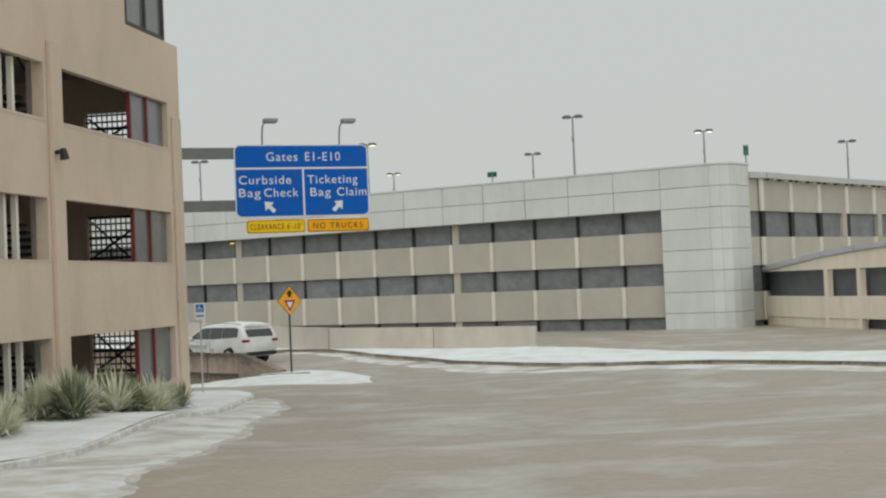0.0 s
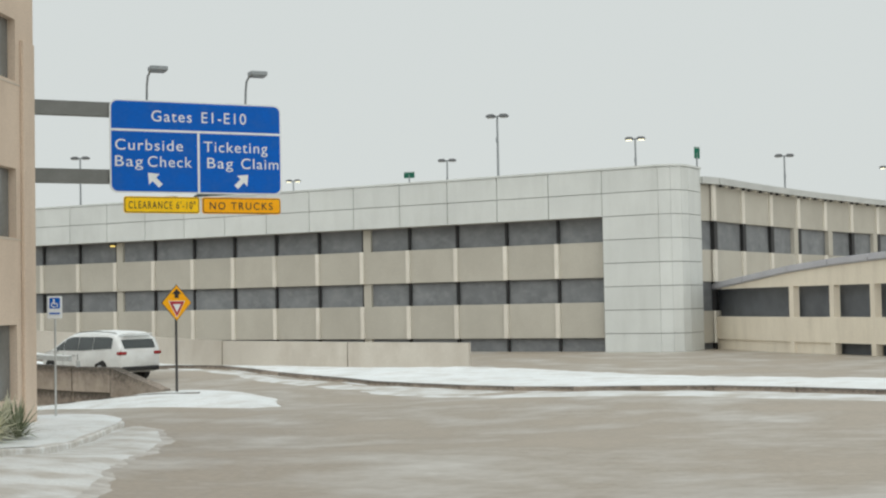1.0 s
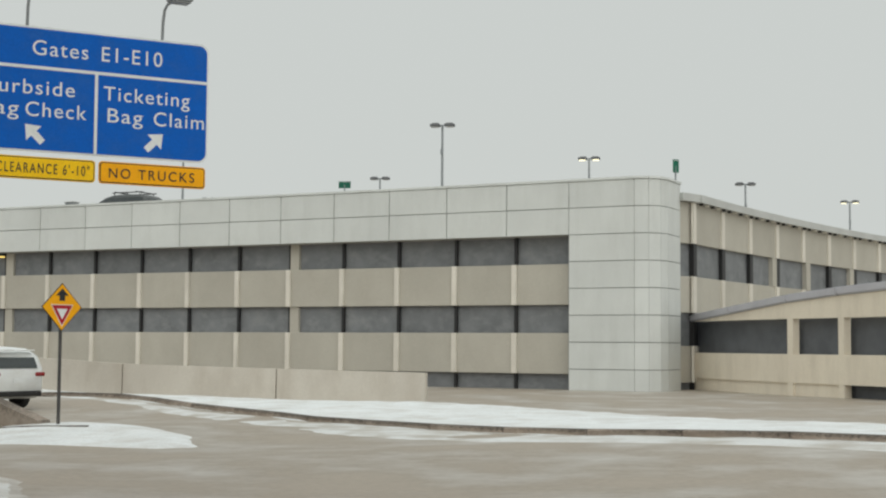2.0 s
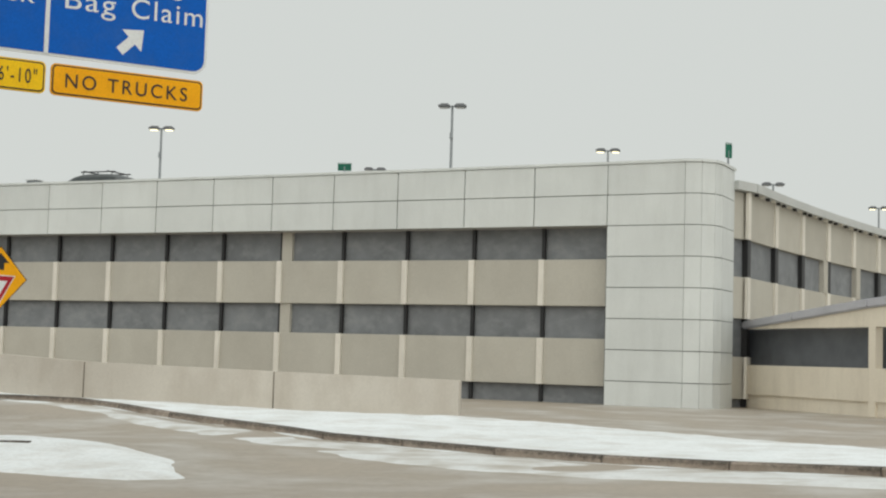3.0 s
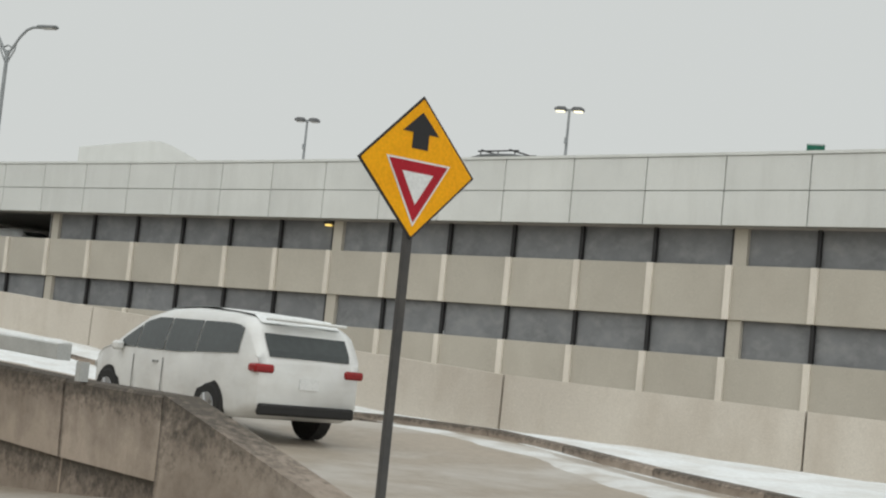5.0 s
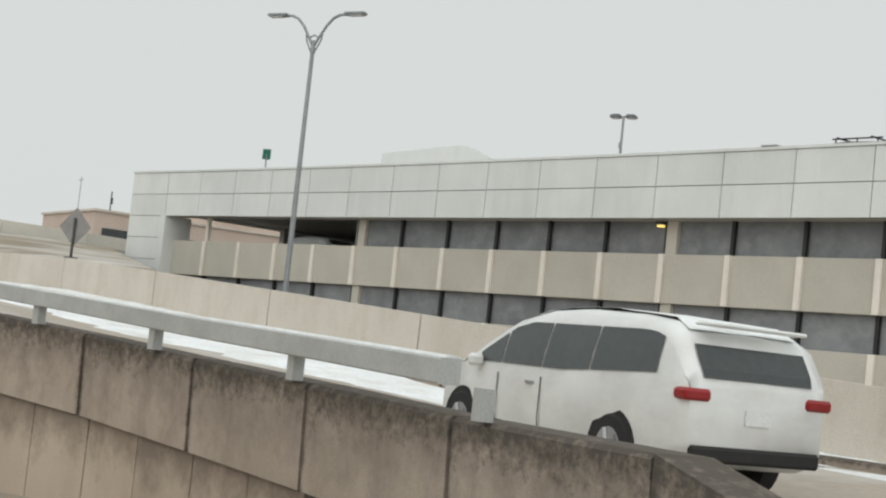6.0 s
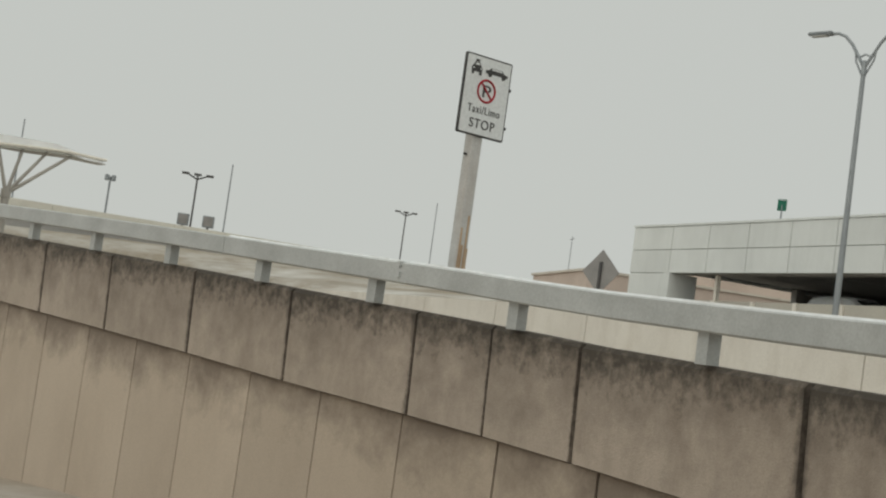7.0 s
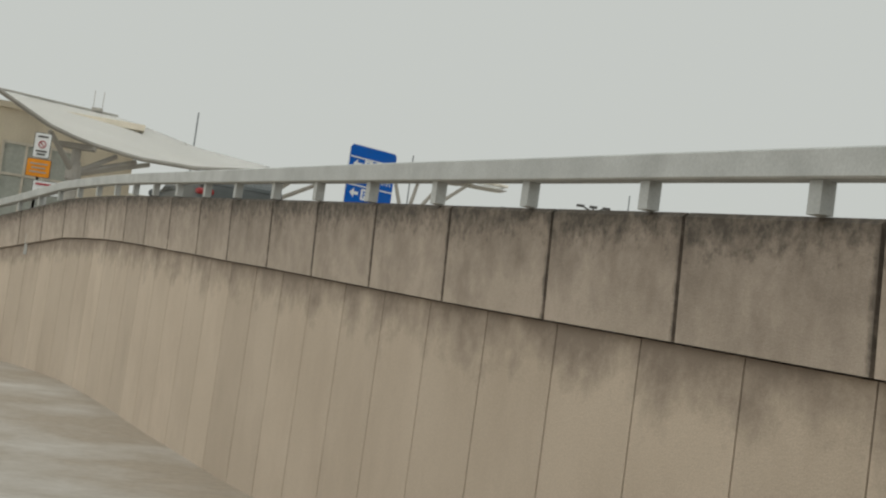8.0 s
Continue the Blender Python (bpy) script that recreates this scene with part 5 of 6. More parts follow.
def snow(name, pts, lift, label, cell=0.2, ragged=0.3, bare=-0.6, grow=0.0, material=M_SNOW):
    """Uneven snow over the ground inside the outline pts; it sinks into the ground at its edge."""
    bm = bmesh.new()
    x0, x1 = min(q[0] for q in pts) - 1, max(q[0] for q in pts) + 1
    y0, y1 = min(q[1] for q in pts) - 1, max(q[1] for q in pts) + 1
    grid = {}
    nx, ny = int((x1 - x0) / cell), int((y1 - y0) / cell)
    for i in range(nx):
        for j in range(ny):
            x, y = x0 + i * cell, y0 + j * cell
            g = edge_gap(x, y, pts) + grow
            if g < -0.9:
                continue
            g += ragged * (noise.noise((x * 0.5, y * 0.5, 2)) + 0.25 * noise.noise((x * 1.6, y * 1.6, 7)))
            g = min(g, 1.2 * (noise.noise((x * 0.35, y * 0.35, 11)) - bare))
            if g > -0.6:
                t = min(1, max(0, (g + 0.6) / 1.1))
                t = t * t * (3 - 2 * t)
                h = -0.05 + (lift + 0.05) * t + 0.25 * lift * t * noise.noise((x * 1.1, y * 1.1, 4)) + 0.008 * t * t * noise.noise((x * 3.3, y * 3.3, 5))
                grid[i, j] = bm.verts.new((x, y, sheet_z(x, y) + h))
    for (i, j), v in grid.items():
        q = [grid.get(k) for k in ((i, j), (i + 1, j), (i + 1, j + 1), (i, j + 1))]
        if all(q):
            bm.faces.new(q)
    loose = [v for v in bm.verts if not v.link_faces]
    bmesh.ops.delete(bm, geom=loose, context="VERTS")
    ob = part(name, bm, material)
    for f in ob.data.polygons:
        f.use_smooth = True
    return tagged(ob, label, "snow", kind="stuff")


KERB = [(29, -80, 0), (24.5, -72.5, 0), (20, -65, 0), (15.2, -56.9, 0), (11.95, -51.6, 0), (9.4, -47.3, 0), (8.5, -45.7, 0), (7.6, -44.5, 0), (6.4, -43.6, 0), (4.6, -43.0, 0), (1.5, -42.9, 0)]
kl = along(KERB, 0.8)
for p in kl:
    p.z = ground_z(p.x, p.y)
kerb = thing("kerb", Matrix.Identity(4), "pale concrete kerb dusted with snow", "kerb", kind="structure")
for a, b in zip(kl[::3], kl[3::3]):
    d = b - a
    bm = bmesh.new()
    ribbon(bm, [a + d * 0.004, b - d * 0.004], [(-0.14, -0.1), (-0.14, 0.085), (-0.11, 0.11), (0.14, 0.11), (0.14, -0.1)])
    part("kerb_stone", bm, M_KERB, kerb)
bm = bmesh.new()
prevr = None
for i, p in enumerate(kl):
    d = kl[min(i + 1, len(kl) - 1)] - kl[max(i - 1, 0)]
    s = Vector((-d.y, d.x, 0)).normalized()
    row = [bm.verts.new(p + s * o + Vector((0, 0, 0.115 + 0.02 * noise.noise((p.x + o, p.y, 0)) + (0.03 if 0.3 < o < 3 else 0)))) for o in (-0.06, 0.4, 1.2, 2.2, 3.2, 4.5)]
    if prevr:
        for j in range(5):
            bm.faces.new((prevr[j], prevr[j + 1], row[j + 1], row[j]))
    prevr = row
bmesh.ops.recalc_face_normals(bm, faces=bm.faces[:])
tagged(part("pavement", bm, M_SNOW), "snow covered pavement and planting bed", "pavement", kind="structure")
ROADSIDE = [(30.2, -76.4), (23.6, -65.6), (19.6, -59.8), (16.7, -55.5), (13.6, -50.8), (11.7, -48.2), (10.3, -46.4), (9.0, -45.0), (8.1, -44.5), (8.6, -45.7), (9.45, -47.2),
            (12.0, -51.5), (15.25, -56.8), (20.05, -64.9), (24.5, -72.4), (27, -76.8)]
ISLE = [(-5.5, -35.6), (-2.0, -36.6), (1.0, -37.0), (3.6, -37.3), (5.7, -37.3), (6.1, -36.8), (5.6, -36.1), (4.2, -34.3), (2.0, -32.9), (0.0, -32.5), (-0.6, -33.3), (-1.2, -34.2), (-5.5, -34.2)]
snow("roadside_snow", ROADSIDE, 0.04, "thin trampled snow along the kerb", 0.2, 0.2, -0.45, material=M_THINSNOW)
snow("roadside_slush", ROADSIDE, 0.012, "grey slush at the edge of the roadside snow", 0.2, 0.28, -1.0, 0.3, M_SLUSH)
snow("island_snow", ISLE, 0.06, "snow heaped on the traffic island", 0.2, 0.16)
snow("island_slush", ISLE, 0.012, "grey slush round the snowy island", 0.2, 0.25, -1.0, 0.25, M_SLUSH)
EDGE = [(-12, -21.9), (-8, -21.5), (-3.4, -23.6), (0.7, -25.5), (3.0, -27.4), (6.3, -28.9), (11, -30.9), (18, -33.5), (27, -36.2), (40, -39)]
snow("verge_snow", EDGE + [(40, -33), (27, -30), (18, -26.5), (9, -21.5), (2.6, -19.0), (0, -19.5), (-8, -20.8), (-12, -21.2)], 0.10, "snow bank along the foot of the parapet", 0.22, 0.1, -1.0)
snow("road_snow", [(-10, -22.3), (-5, -24.0), (-0.65, -27.0), (2.7, -29.6), (5.8, -31.8), (8.5, -33.1), (12, -34.0), (18, -35.6), (27, -37.8), (40, -40.5), (40, -39.5)] + [(x - 0.1, y - 0.45) for x, y in EDGE[-2:0:-1]], 0.035, "thin snow on the road beside the kerb", 0.22, 0.4, -0.4, material=M_THINSNOW)
far_kerb = thing("kerb", Matrix.Identity(4), "low wet concrete kerb between verge and road", "kerb", kind="structure")
el = along([(x, y, 0) for x, y in EDGE], 2.4)
for p in el:
    p.z = sheet_z(p.x, p.y)
for a, b in zip(el, el[1:]):
    d = b - a
    bm = bmesh.new()
    ribbon(bm, [a + d * 0.004, b - d * 0.004], [(-0.14, -0.1), (-0.14, 0.10), (-0.11, 0.13), (0.12, 0.13), (0.12, -0.1)])
    part("kerb_stone", bm, M_WALL, far_kerb)

isle = thing("kerb", Matrix.Identity(4), "dark kerb edge on the snowy traffic island", "kerb", kind="structure")
il = along([(-4.2, -34.75, 0), (-0.2, -34.65, 0), (1.5, -34.15, 0)], 1.4)
for p in il:
    p.z = sheet_z(p.x, p.y)
for a, b in zip(il, il[1:]):
    bm = bmesh.new()
    ribbon(bm, [a.lerp(b, 0.005), b.lerp(a, 0.005)], [(-0.06, -0.1), (-0.06, 0.085), (0.06, 0.085), (0.06, -0.1)])
    part("kerb_stone", bm, M_WALL, isle)

# snow along both sides of the ramp road, and the kerb under its parapet
def ramp_at(f, o):
    """A point of the ramp road, o metres from its parapet, and the road's height there."""
    a, b = at_frac(wl_pts, f), at_frac(pa_pts, f)
    g = 1 - o / (b - a).length
    p = a.lerp(b, g)
    return Vector((p.x, p.y, (a.z - DROP(a.x)) * (1 - g * g) + (b.z - RISE(b.x)) * g * g))


def ramp_snow(name, prof, label, start=18, spread=0.0):
    bm = bmesh.new()
    prevr = None
    for i in range(start, 141):
        row = []
        for o, up in prof:
            o += spread * max(0, o - 1.9) * min(1, max(0, (i - 34) / 16))
            p = ramp_at(i / 140, o + 0.1 * noise.noise((i * 0.5, o, 3)))
            row.append(bm.verts.new((p.x, p.y, p.z + up + (0.03 * noise.noise((p.x * 1.2, o * 2, 0)) if up > 0 else 0))))
        if prevr:
            for u, v, w, x in zip(prevr, prevr[1:], row[1:], row):
                bm.faces.new((u, v, w, x))
        prevr = row
    bmesh.ops.recalc_face_normals(bm, faces=bm.faces[:])
    return tagged(part(name, bm, M_SNOW), label, "snow", kind="stuff")


bm = bmesh.new()
prevr = None
for i in range(18, 141):
    a, b = at_frac(wl_pts, i / 140), at_frac(pa_pts, i / 140)
    n = Vector((b.x - a.x, b.y - a.y, 0)).normalized()
    row = []
    for o, up in ((0.40, 0.04), (0.7, 0.05), (1.0, 0.035), (1.35, -0.02)):
        o += 0.15 * noise.noise((i * 0.6, o, 8)) if o > 0.5 else 0
        row.append(bm.verts.new((a.x + n.x * o, a.y + n.y * o, a.z - DROP(a.x) + up + (0.02 * noise.noise((i * 0.4, o * 2, 0)) if up > 0 else 0))))
    if prevr:
        for u, v, w, x in zip(prevr, prevr[1:], row[1:], row):
            bm.faces.new((u, v, w, x))
    prevr = row
bmesh.ops.recalc_face_normals(bm, faces=bm.faces[:])
tagged(part("wall_snow", bm, M_SNOW), "line of snow on the ramp road behind the retaining wall", "snow", kind="stuff")
ramp_snow("ramp_verge_snow", ((0.1, 0.16), (0.6, 0.14), (1.1, 0.10), (1.35, 0.08), (1.5, -0.02)), "snow bank against the parapet of the ramp")
ramp_snow("ramp_snow", ((1.75, -0.02), (1.9, 0.05), (2.6, 0.05), (3.1, 0.03), (3.5, -0.02)), "snow lying along the edge of the ramp road", spread=2.2)
ramp_kerb = thing("kerb", Matrix.Identity(4), "dark wet kerb under the ramp parapet", "kerb", kind="structure")
for i in range(18, 138, 3):
    a, b = ramp_at(i / 140, 1.62), ramp_at((i + 3) / 140, 1.62)
    d = b - a
    bm = bmesh.new()
    ribbon(bm, [a + d * 0.004, b - d * 0.004], [(-0.08, -0.1), (-0.08, 0.10), (0.08, 0.10), (0.08, -0.1)])
    part("kerb_stone", bm, M_WALL, ramp_kerb)


def yucca(seed):
    rnd = random.Random(seed)
    bm = bmesh.new()
    for i in range(110):
        az, el = rnd.uniform(0, 2 * math.pi), radians(rnd.uniform(18, 85))
        ln, w = rnd.uniform(0.6, 1.15), rnd.uniform(0.016, 0.03)
        d = Vector((math.cos(az) * math.cos(el), math.sin(az) * math.cos(el), math.sin(el)))
        side = Vector((-math.sin(az), math.cos(az), 0))
        droop = Vector((0, 0, -0.25 * ln * math.cos(el)))
        p0, p1, p2 = Vector((0, 0, 0.05)), d * ln * 0.55, d * ln + droop
        v = [bm.verts.new(p0 - side * w * 0.7), bm.verts.new(p0 + side * w * 0.7), bm.verts.new(p1 + side * w), bm.verts.new(p1 - side * w), bm.verts.new(p2)]
        bm.faces.new((v[0], v[1], v[2], v[3]))
        bm.faces.new((v[3], v[2], v[4]))
    return mesh_of("leaves", bm)


ymesh = [yucca(i) for i in range(8)]
for i, me in enumerate(ymesh):
    me.materials.append(M_LEAFDK if i % 4 == 3 else M_LEAF)
rnd = random.Random(3)
for i in range(90):
    lx = rnd.uniform(3.2, 23)
    ly = rnd.uniform(0.4, min(1.9, 0.65 + 0.34 * (lx - 3.2)))
    if i == 3:
        lx, ly = 4.3, 1.3
    p = GM @ Vector((lx, ly, 0))
    ob = part("yucca_plant", ymesh[i % 8], None)
    k = rnd.uniform(0.6, 1.15) * (0.75 + 0.25 * min(1, (lx - 3) / 5))
    ob.matrix_basis = Matrix.Translation((p.x, p.y, ground_z(p.x, p.y) + 0.1)) @ Matrix.Rotation(rnd.uniform(0, 6), 4, "Z") @ Matrix.Diagonal((k, k, k, 1))
    tagged(ob, "pale spiky yucca plant dusted with snow beside the garage", "plant", "yucca bed")

# ================= distant buildings =================
def brick_block():
    s = thing("brick_building", Matrix.Translation((-91.6, 8.6, 0)) @ Matrix.Rotation(radians(81), 4, "Z"), "low brown brick building with dark windows in the distance", "building")
    boxpart("wall", (30, 6.3, 4.2), (60, 12.6, 8.8), M_BRICK, s)
    boxpart("roof_edge", (30, 6.3, 8.66), (60.3, 12.9, 0.16), M_PARA, s, "pale metal roof edge")
    boxpart("tall_wing", (35, 7.3, 10.2), (51, 12.0, 2.9), M_BRICK, s)
    for z in (2.9, 6.6):
        for x in (0.6, 5.6, 11.6, 16.6, 21.6, 26.6, 31.6, 36.6, 41.6):
            w = boxpart("window", (x + 2.0, -0.03, z), (4.0, 0.1, 1.7), M_GLASS, s, "dark strip window")
            boxpart("sill", (x + 2.0, -0.09, z - 0.92), (4.2, 0.12, 0.12), M_PARA, w)
    boxpart("wall_lamp", (-0.12, 5.5, 6.7), (0.2, 0.6, 0.25), M_WHITE, s)
    boxpart("wall_lamp", (-0.12, 5.3, 5.2), (0.2, 0.9, 0.4), M_WHITE, s)
    bm = bmesh.new()
    rod(bm, (3, 6, 8.5), (3, 6, 10.6), 0.05, n=6)
    bx(bm, (3.05, 6, 9.9), (0.16, 0.1, 0.5))
    part("antenna", bm, M_STEELDK, s)
    bm = bmesh.new()
    rod(bm, (1.5, 9, 8.5), (1.5, 9, 11.6), 0.03, n=6)
    rod(bm, (1.5, 8.5, 11.4), (1.5, 9.5, 11.4), 0.03, n=6)
    part("antenna", bm, M_GREYPOLE, s)


# elevated road in the distance with a pale barrier, and the grassy slope that runs up to it
FLY = [(-75.2, -52, 5.85), (-76, -42, 5.95), (-76.2, -28, 6.0), (-76.2, -14, 6.02), (-76.4, -5, 6.08), (-78.0, 3.5, 6.12), (-82, 12, 6.2)]
fly = thing("elevated_road", Matrix.Identity(4), "distant elevated road with a pale concrete barrier", "road", kind="structure")
fs = along(FLY, 6.0)
for a, b in zip(fs, fs[1:]):
    d = b - a
    bm = bmesh.new()
    ribbon(bm, [a + d * 0.002, b - d * 0.002], [(-0.12, -0.72), (0.2, -0.72), (0.1, 0), (-0.08, 0)])
    part("barrier_panel", bm, M_FARBAR, fly)
bm = bmesh.new()
ribbon(bm, along([(x - 4.6, y, z - 0.95) for x, y, z in FLY], 6.0), [(-4.5, -0.5), (4.4, -0.5), (4.4, 0.2), (-4.5, 0.2)])
part("deck", bm, M_SLAB, fly)
bm = bmesh.new()
ribbon(bm, along([(x - 3.2, y, z - 3.6) for x, y, z in FLY], 6.0), [(-0.3, -2.2), (0.3, -2.2), (0.3, 2.16), (-0.3, 2.16)])
part("abutment_wall", bm, M_SLAB, fly)
near = along([(-73.5, -23.0, 3.0), (-55, -19.6, 2.9), (-38, -19.5, 2.55), (-30, -19.5, 2.2)], 1.5)
far = along([(-75.6, -34, 4.5), (-75.7, -24.5, 4.86), (-75.7, -12, 5.0), (-75.8, -3, 5.36), (-77, 2.4, 5.4)], 1.5)
bm = bmesh.new()
rows = []
for i in range(41):
    a, b = at_frac(near, i / 40), at_frac(far, i / 40)
    rows.append([bm.verts.new(a.lerp(b, j / 30) + Vector((0, 0, 0.5 * math.sin(math.pi * j / 30) * (0.3 + 0.5 * noise.noise((i * 0.2, j * 0.2, 1))) * (1 - abs(i - 20) / 22)))) for j in range(31)])
for r, t in zip(rows, rows[1:]):
    for u, v, w, x in zip(r, r[1:], t[1:], t):
        bm.faces.new((u, v, w, x))
bmesh.ops.recalc_face_normals(bm, faces=bm.faces[:])
tagged(part("grass_slope", bm, M_DRYGRASS), "brown winter grass slope with patches of thin snow", "grass", kind="structure")

brick_block()


def penthouse():
    s = thing("roof_shelter", Matrix.Translation((-66.5, 20.4, 7.9)) @ Matrix.Rotation(radians(49), 4, "Z"), "pale low shelter roof on the garage deck", "shelter")
    bm = bmesh.new()
    prism(bm, [(-5.2, 4.1), (4.6, 4.1), (4.6, 4.5), (0.7, 6.15), (-0.1, 6.35), (-0.8, 6.3), (-5.2, 5.35)], 6)
    part("roof", bm, M_PANEL, s)
    for x in (-5.0, 0, 4.4):
        for y in (0.3, 5.7):
            boxpart("post", (x, y, 2.05), (0.2, 0.2, 4.1), M_GREYPOLE, s)


penthouse()


def canopy(node, eave, back, label, foot, pairs=(0.12, 0.3, 0.48, 0.66), ridge=False, soffit=0.0, reach=(0.02, 0.3)):
    """A steel tree under a thin membrane roof that spans from its eave to a back edge."""
    s = thing("terminal_canopy", Matrix.Identity(4), label, "canopy", "terminal canopies")
    e, b = along(eave, 0.8), along(back, 0.8)
    n = 24
    bm = bmesh.new()
    rows = []
    for i in range(n + 1):
        p, q = at_frac(e, i / n), at_frac(b, i / n)
        rows.append([bm.verts.new(p.lerp(q, j / 6) + Vector((0, 0, -0.12 * math.sin(math.pi * j / 6)))) for j in range(7)])
    for r, t in zip(rows, rows[1:]):
        for j in range(6):
            bm.faces.new((r[j], r[j + 1], t[j + 1], t[j]))
    bmesh.ops.solidify(bm, geom=bm.faces[:], thickness=0.12)
    if soffit:
        sb = bmesh.new()
        srows = []
        for i in range(n + 1):
            p, q = at_frac(e, i / n), at_frac(b, i / n)
            srows.append([sb.verts.new(p.lerp(q, j / 6) + Vector((0, 0, -0.14 - soffit * math.sin(math.pi * j / 6) * (0.35 + 0.65 * math.sin(math.pi * i / n))))) for j in range(7)])
        for r, t in zip(srows, srows[1:]):
            for j in range(6):
                sb.faces.new((r[j], r[j + 1], t[j + 1], t[j]))
        # sheet added under the membrane, its shade painted in as beige-grey
        part("soffit", sb, M_UNDERSHADE, s, "canopy underside, beige-grey with its shade painted in")
    roof = part("membrane_roof", bm, M_CANOPY, s, "off-white membrane roof")
    for f in roof.data.polygons:
        f.use_smooth = True
    bm = bmesh.new()
    tube(bm, [p + Vector((0, 0, 0.02)) for p in e], 0.06, 6)
    part("eave_tube", bm, M_STRUT if ridge else M_FIN, s)
    if ridge:
        bm = bmesh.new()
        tube(bm, [p + Vector((0, 0, 0.05)) for p in b[:int(len(b) * 0.58)]], 0.04, 6)
        part("ridge_tube", bm, M_STRUT, s)
        q = at_frac(b, 0.44)
        bm = bmesh.new()
        bx(bm, (q.x, q.y, q.z + 0.1), (0.25, 0.36, 0.12))
        for o in (-0.15, 0.16):
            rod(bm, (q.x, q.y + o, q.z + 0.2), (q.x, q.y + o, q.z + 0.75), 0.012, n=6)
        part("antenna_box", bm, M_STRUT, s, "small grey box with two thin aerials")
        bm = bmesh.new()
        rod(bm, (node[0], node[1], node[2] - 0.1), (node[0], node[1], node[2] + 0.42), 0.12, n=10)
        bx(bm, (node[0], node[1], node[2] + 0.38), (0.3, 0.9, 0.14))
        bevel(bm, 0.02)
        part("mast_head", bm, M_STRUT, s)
    bm = bmesh.new()
    rod(bm, (node[0], node[1], foot), node, 0.17, 0.15, 12)
    part("mast", bm, M_STRUT, s)
    for f in pairs:
        for g in reach:
            p = at_frac(e, f).lerp(at_frac(b, f), g) + Vector((0, 0, -0.12 - (0.35 if g > 0.1 else 0)))
            bm = bmesh.new()
            rod(bm, Vector(node) + Vector((0, 0, -0.3)), p, 0.08, 0.06, 8)
            part("strut", bm, M_STRUT, s)
    bm = bmesh.new()
    rod(bm, (node[0], node[1], node[2] - 0.45), (node[0], node[1], node[2] - 0.1), 0.2, 0.2, 12)
    part("collar", bm, M_STRUT, s)


canopy((-47.9, -41.5, 4.2), [(-43.0, -45.0, 6.3), (-44.5, -43.7, 5.6), (-45.6, -43.1, 5.3), (-46.8, -41.9, 4.75), (-47.9, -41.0, 4.63), (-49.0, -40.0, 4.6), (-51.1, -38.7, 4.8), (-55.2, -36.7, 5.5)],
       [(-60.1, -48.0, 7.4), (-60.4, -45.8, 7.4), (-61.7, -43.9, 7.4), (-62.9, -41.8, 7.4), (-64.1, -39.4, 6.95), (-66.2, -36.7, 6.9)], "wide off-white terminal canopy on a branching steel mast", 0.5, (0.32, 0.47, 0.515, 0.55), ridge=True, reach=(0.02,))
canopy((-59.2, -37.4, 4.8), [(-57.8, -38.6, 5.4), (-58.6, -37.0, 5.7), (-58.6, -35.6, 5.85), (-58.5, -34.5, 6.1), (-59.0, -33.2, 6.25)],
       [(-66, -38.6, 6.6), (-66.5, -36.5, 6.6), (-66.5, -34.5, 6.75), (-66.5, -33, 6.9)], "off-white terminal canopy further along on grey struts", 0.5, (0.08, 0.3, 0.5, 0.72), reach=(0.03,))
canopy((-64.6, -31.6, 5.6), [(-64.4, -33.2, 7.1), (-64.4, -32.2, 7.2), (-64.15, -29.7, 7.32), (-63.9, -28.0, 7.22)],
       [(-69, -33.4, 8.1), (-69, -31.5, 8.1), (-68.5, -29.5, 8.05), (-67.5, -28.2, 7.6)], "last off-white terminal canopy in the row", 0.5, (0.2, 0.38, 0.56, 0.74), soffit=0.28, reach=(0.05,))


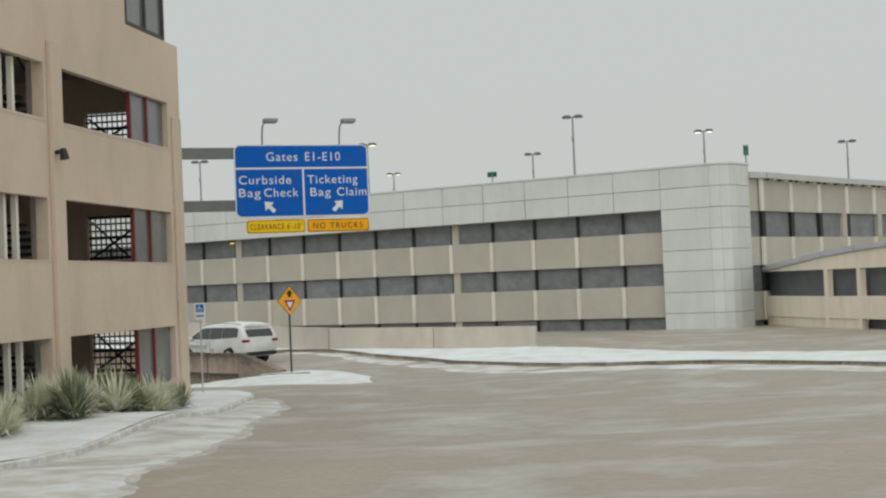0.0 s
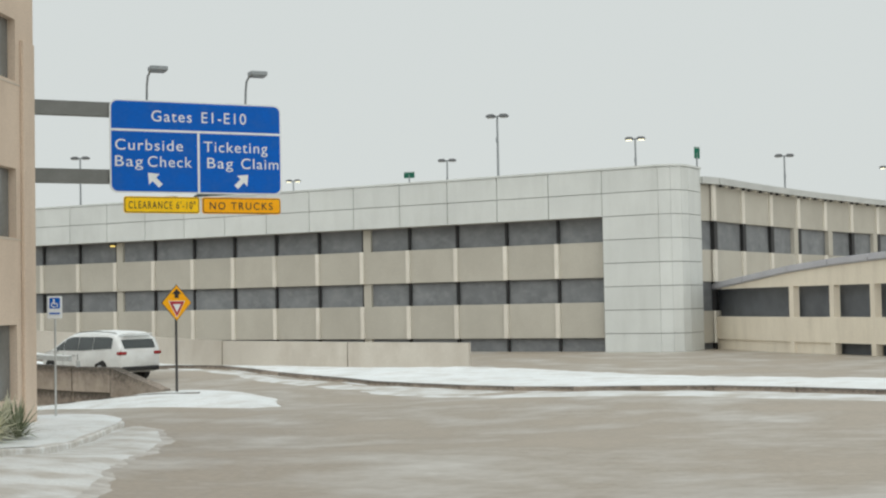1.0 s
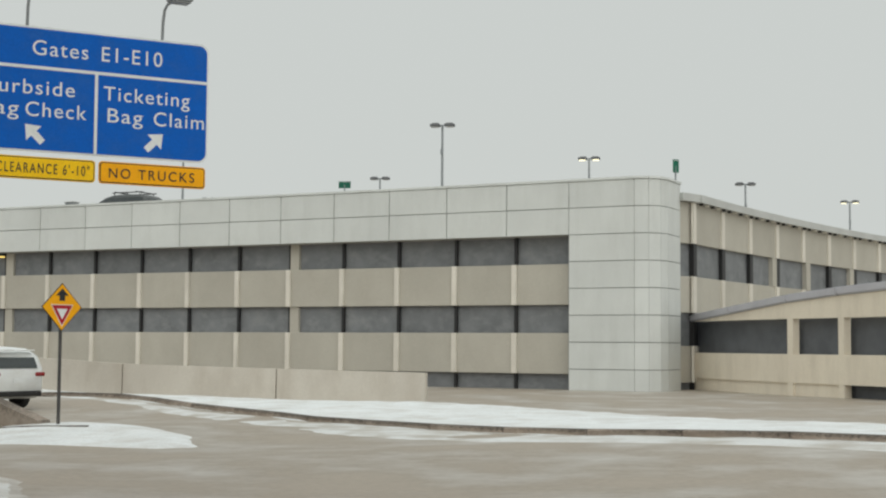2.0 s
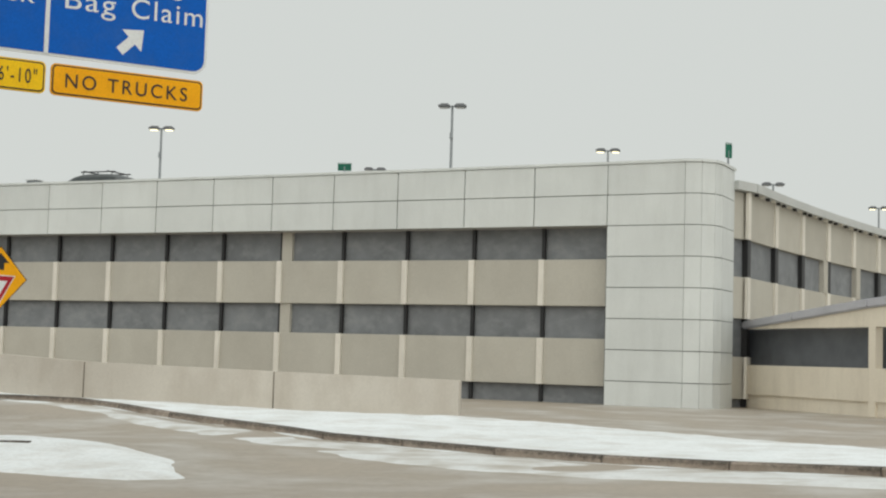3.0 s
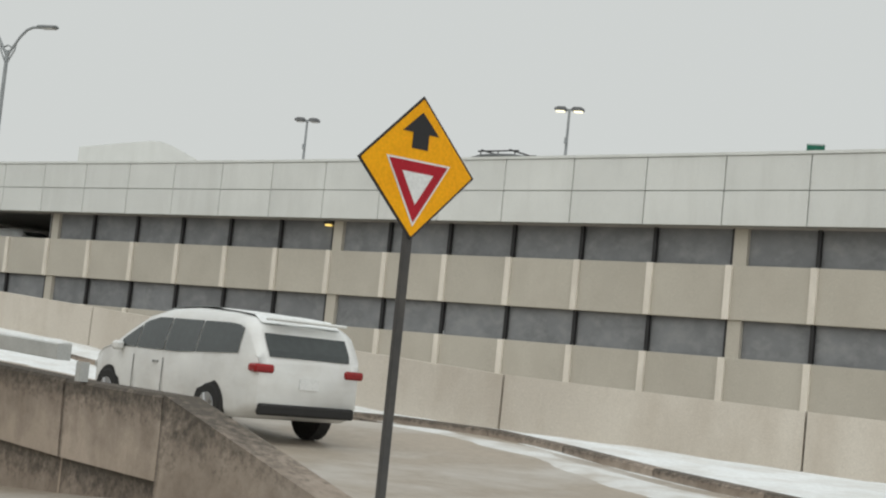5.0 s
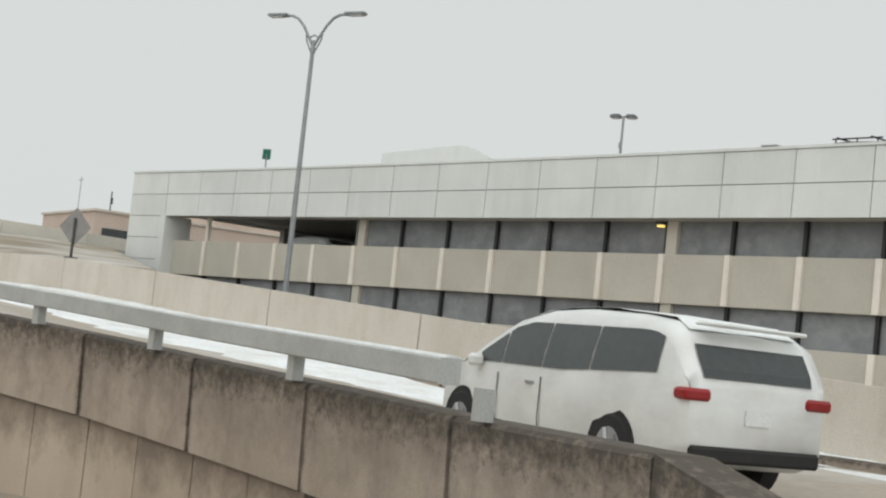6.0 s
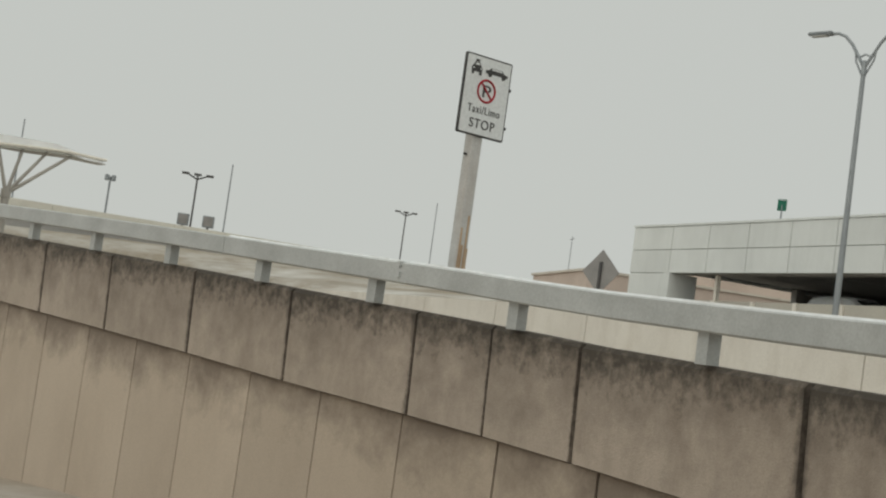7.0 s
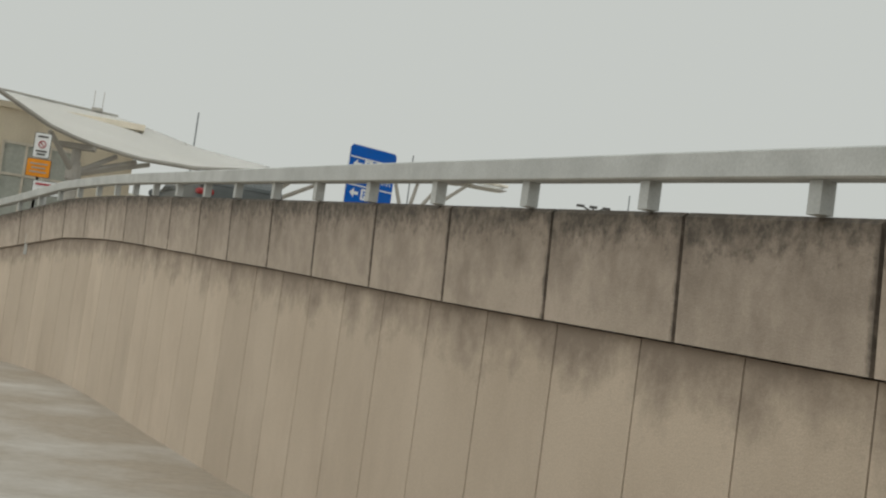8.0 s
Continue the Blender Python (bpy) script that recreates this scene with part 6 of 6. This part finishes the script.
def terminal():
    s = thing("terminal_building", Matrix.Translation((-58, -52, 0)) @ Matrix.Rotation(radians(100), 4, "Z"), "cream terminal building wall behind the canopies", "building")
    boxpart("wall", (1.5, 6, 2.75), (19, 12, 7.9), M_CREAM, s)
    boxpart("roof", (1.5, 6, 6.8), (19.4, 12.4, 0.2), M_CREAM, s)
    for x in (-4, -1, 2, 5, 8):
        w = boxpart("window", (x, -0.04, 4.3), (2.2, 0.12, 2.6), M_PALEGLASS, s)
        for k in (-1.1, -0.37, 0.37, 1.1):
            boxpart("window_bar", (x + k, -0.12, 4.3), (0.08, 0.08, 2.7), M_FIN, w)
        for z in (3.0, 4.6, 5.62):
            boxpart("window_bar", (x, -0.13, z), (2.3, 0.06, 0.08), M_FIN, w)


terminal()
for x, y, z, w, h, mm in ((-43.8, -41.73, 4.04, 0.36, 0.55, M_WHITE), (-43.8, -41.74, 3.54, 0.52, 0.40, M_ORANGE), (-43.83, -41.51, 3.12, 0.6, 0.32, M_WHITE)):
    s = thing("kerbside_sign", Matrix.Translation((x, y, z)) @ Matrix.Rotation(radians(90), 4, "Z"),
              "orange warning sign on a post" if mm is M_ORANGE else "white kerbside regulation sign on a post", "road sign", "signs near the terminal")
    plate("border", w, h, 0.03, M_STEELDK, s, (0, 0.004, 0), 0.02)
    plate("plate", w - 0.02, h - 0.02, 0.03, mm, s, (0, 0, 0), 0.02)
    if h > 0.5:
        bm = bmesh.new()
        for i in range(20):
            a, b = 2 * math.pi * i / 20, 2 * math.pi * (i + 1) / 20
            rod(bm, (0.075 * math.cos(a), 0, 0.075 * math.sin(a)), (0.075 * math.cos(b), 0, 0.075 * math.sin(b)), 0.010, n=4)
        rod(bm, (-0.05, 0, 0.05), (0.05, 0, -0.05), 0.009, n=4)
        part("red_ring", bm, M_RED, s, m=Matrix.Translation((0, -0.012, 0.02)))
        for bz, bw in ((0.19, 0.22), (-0.13, 0.24), (-0.2, 0.18)):
            boxpart("lettering_bar", (0, -0.011, bz), (bw, 0.006, 0.035), M_STEELDK, s)
    elif mm is M_ORANGE:
        for bz, bw in ((0.09, 0.38), (0.0, 0.3), (-0.09, 0.36)):
            boxpart("lettering_bar", (0, -0.011, bz), (bw, 0.006, 0.03), M_STRUT, s)
    else:
        boxpart("lettering_bar", (0, -0.011, 0.08), (w * 0.8, 0.006, 0.04), M_RED, s)
        boxpart("lettering_bar", (0, -0.011, -0.03), (w * 0.6, 0.006, 0.03), M_STRUT, s)
    boxpart("post", (0, 0.06, -0.9), (0.07, 0.05, 2.0), M_GALV, s)
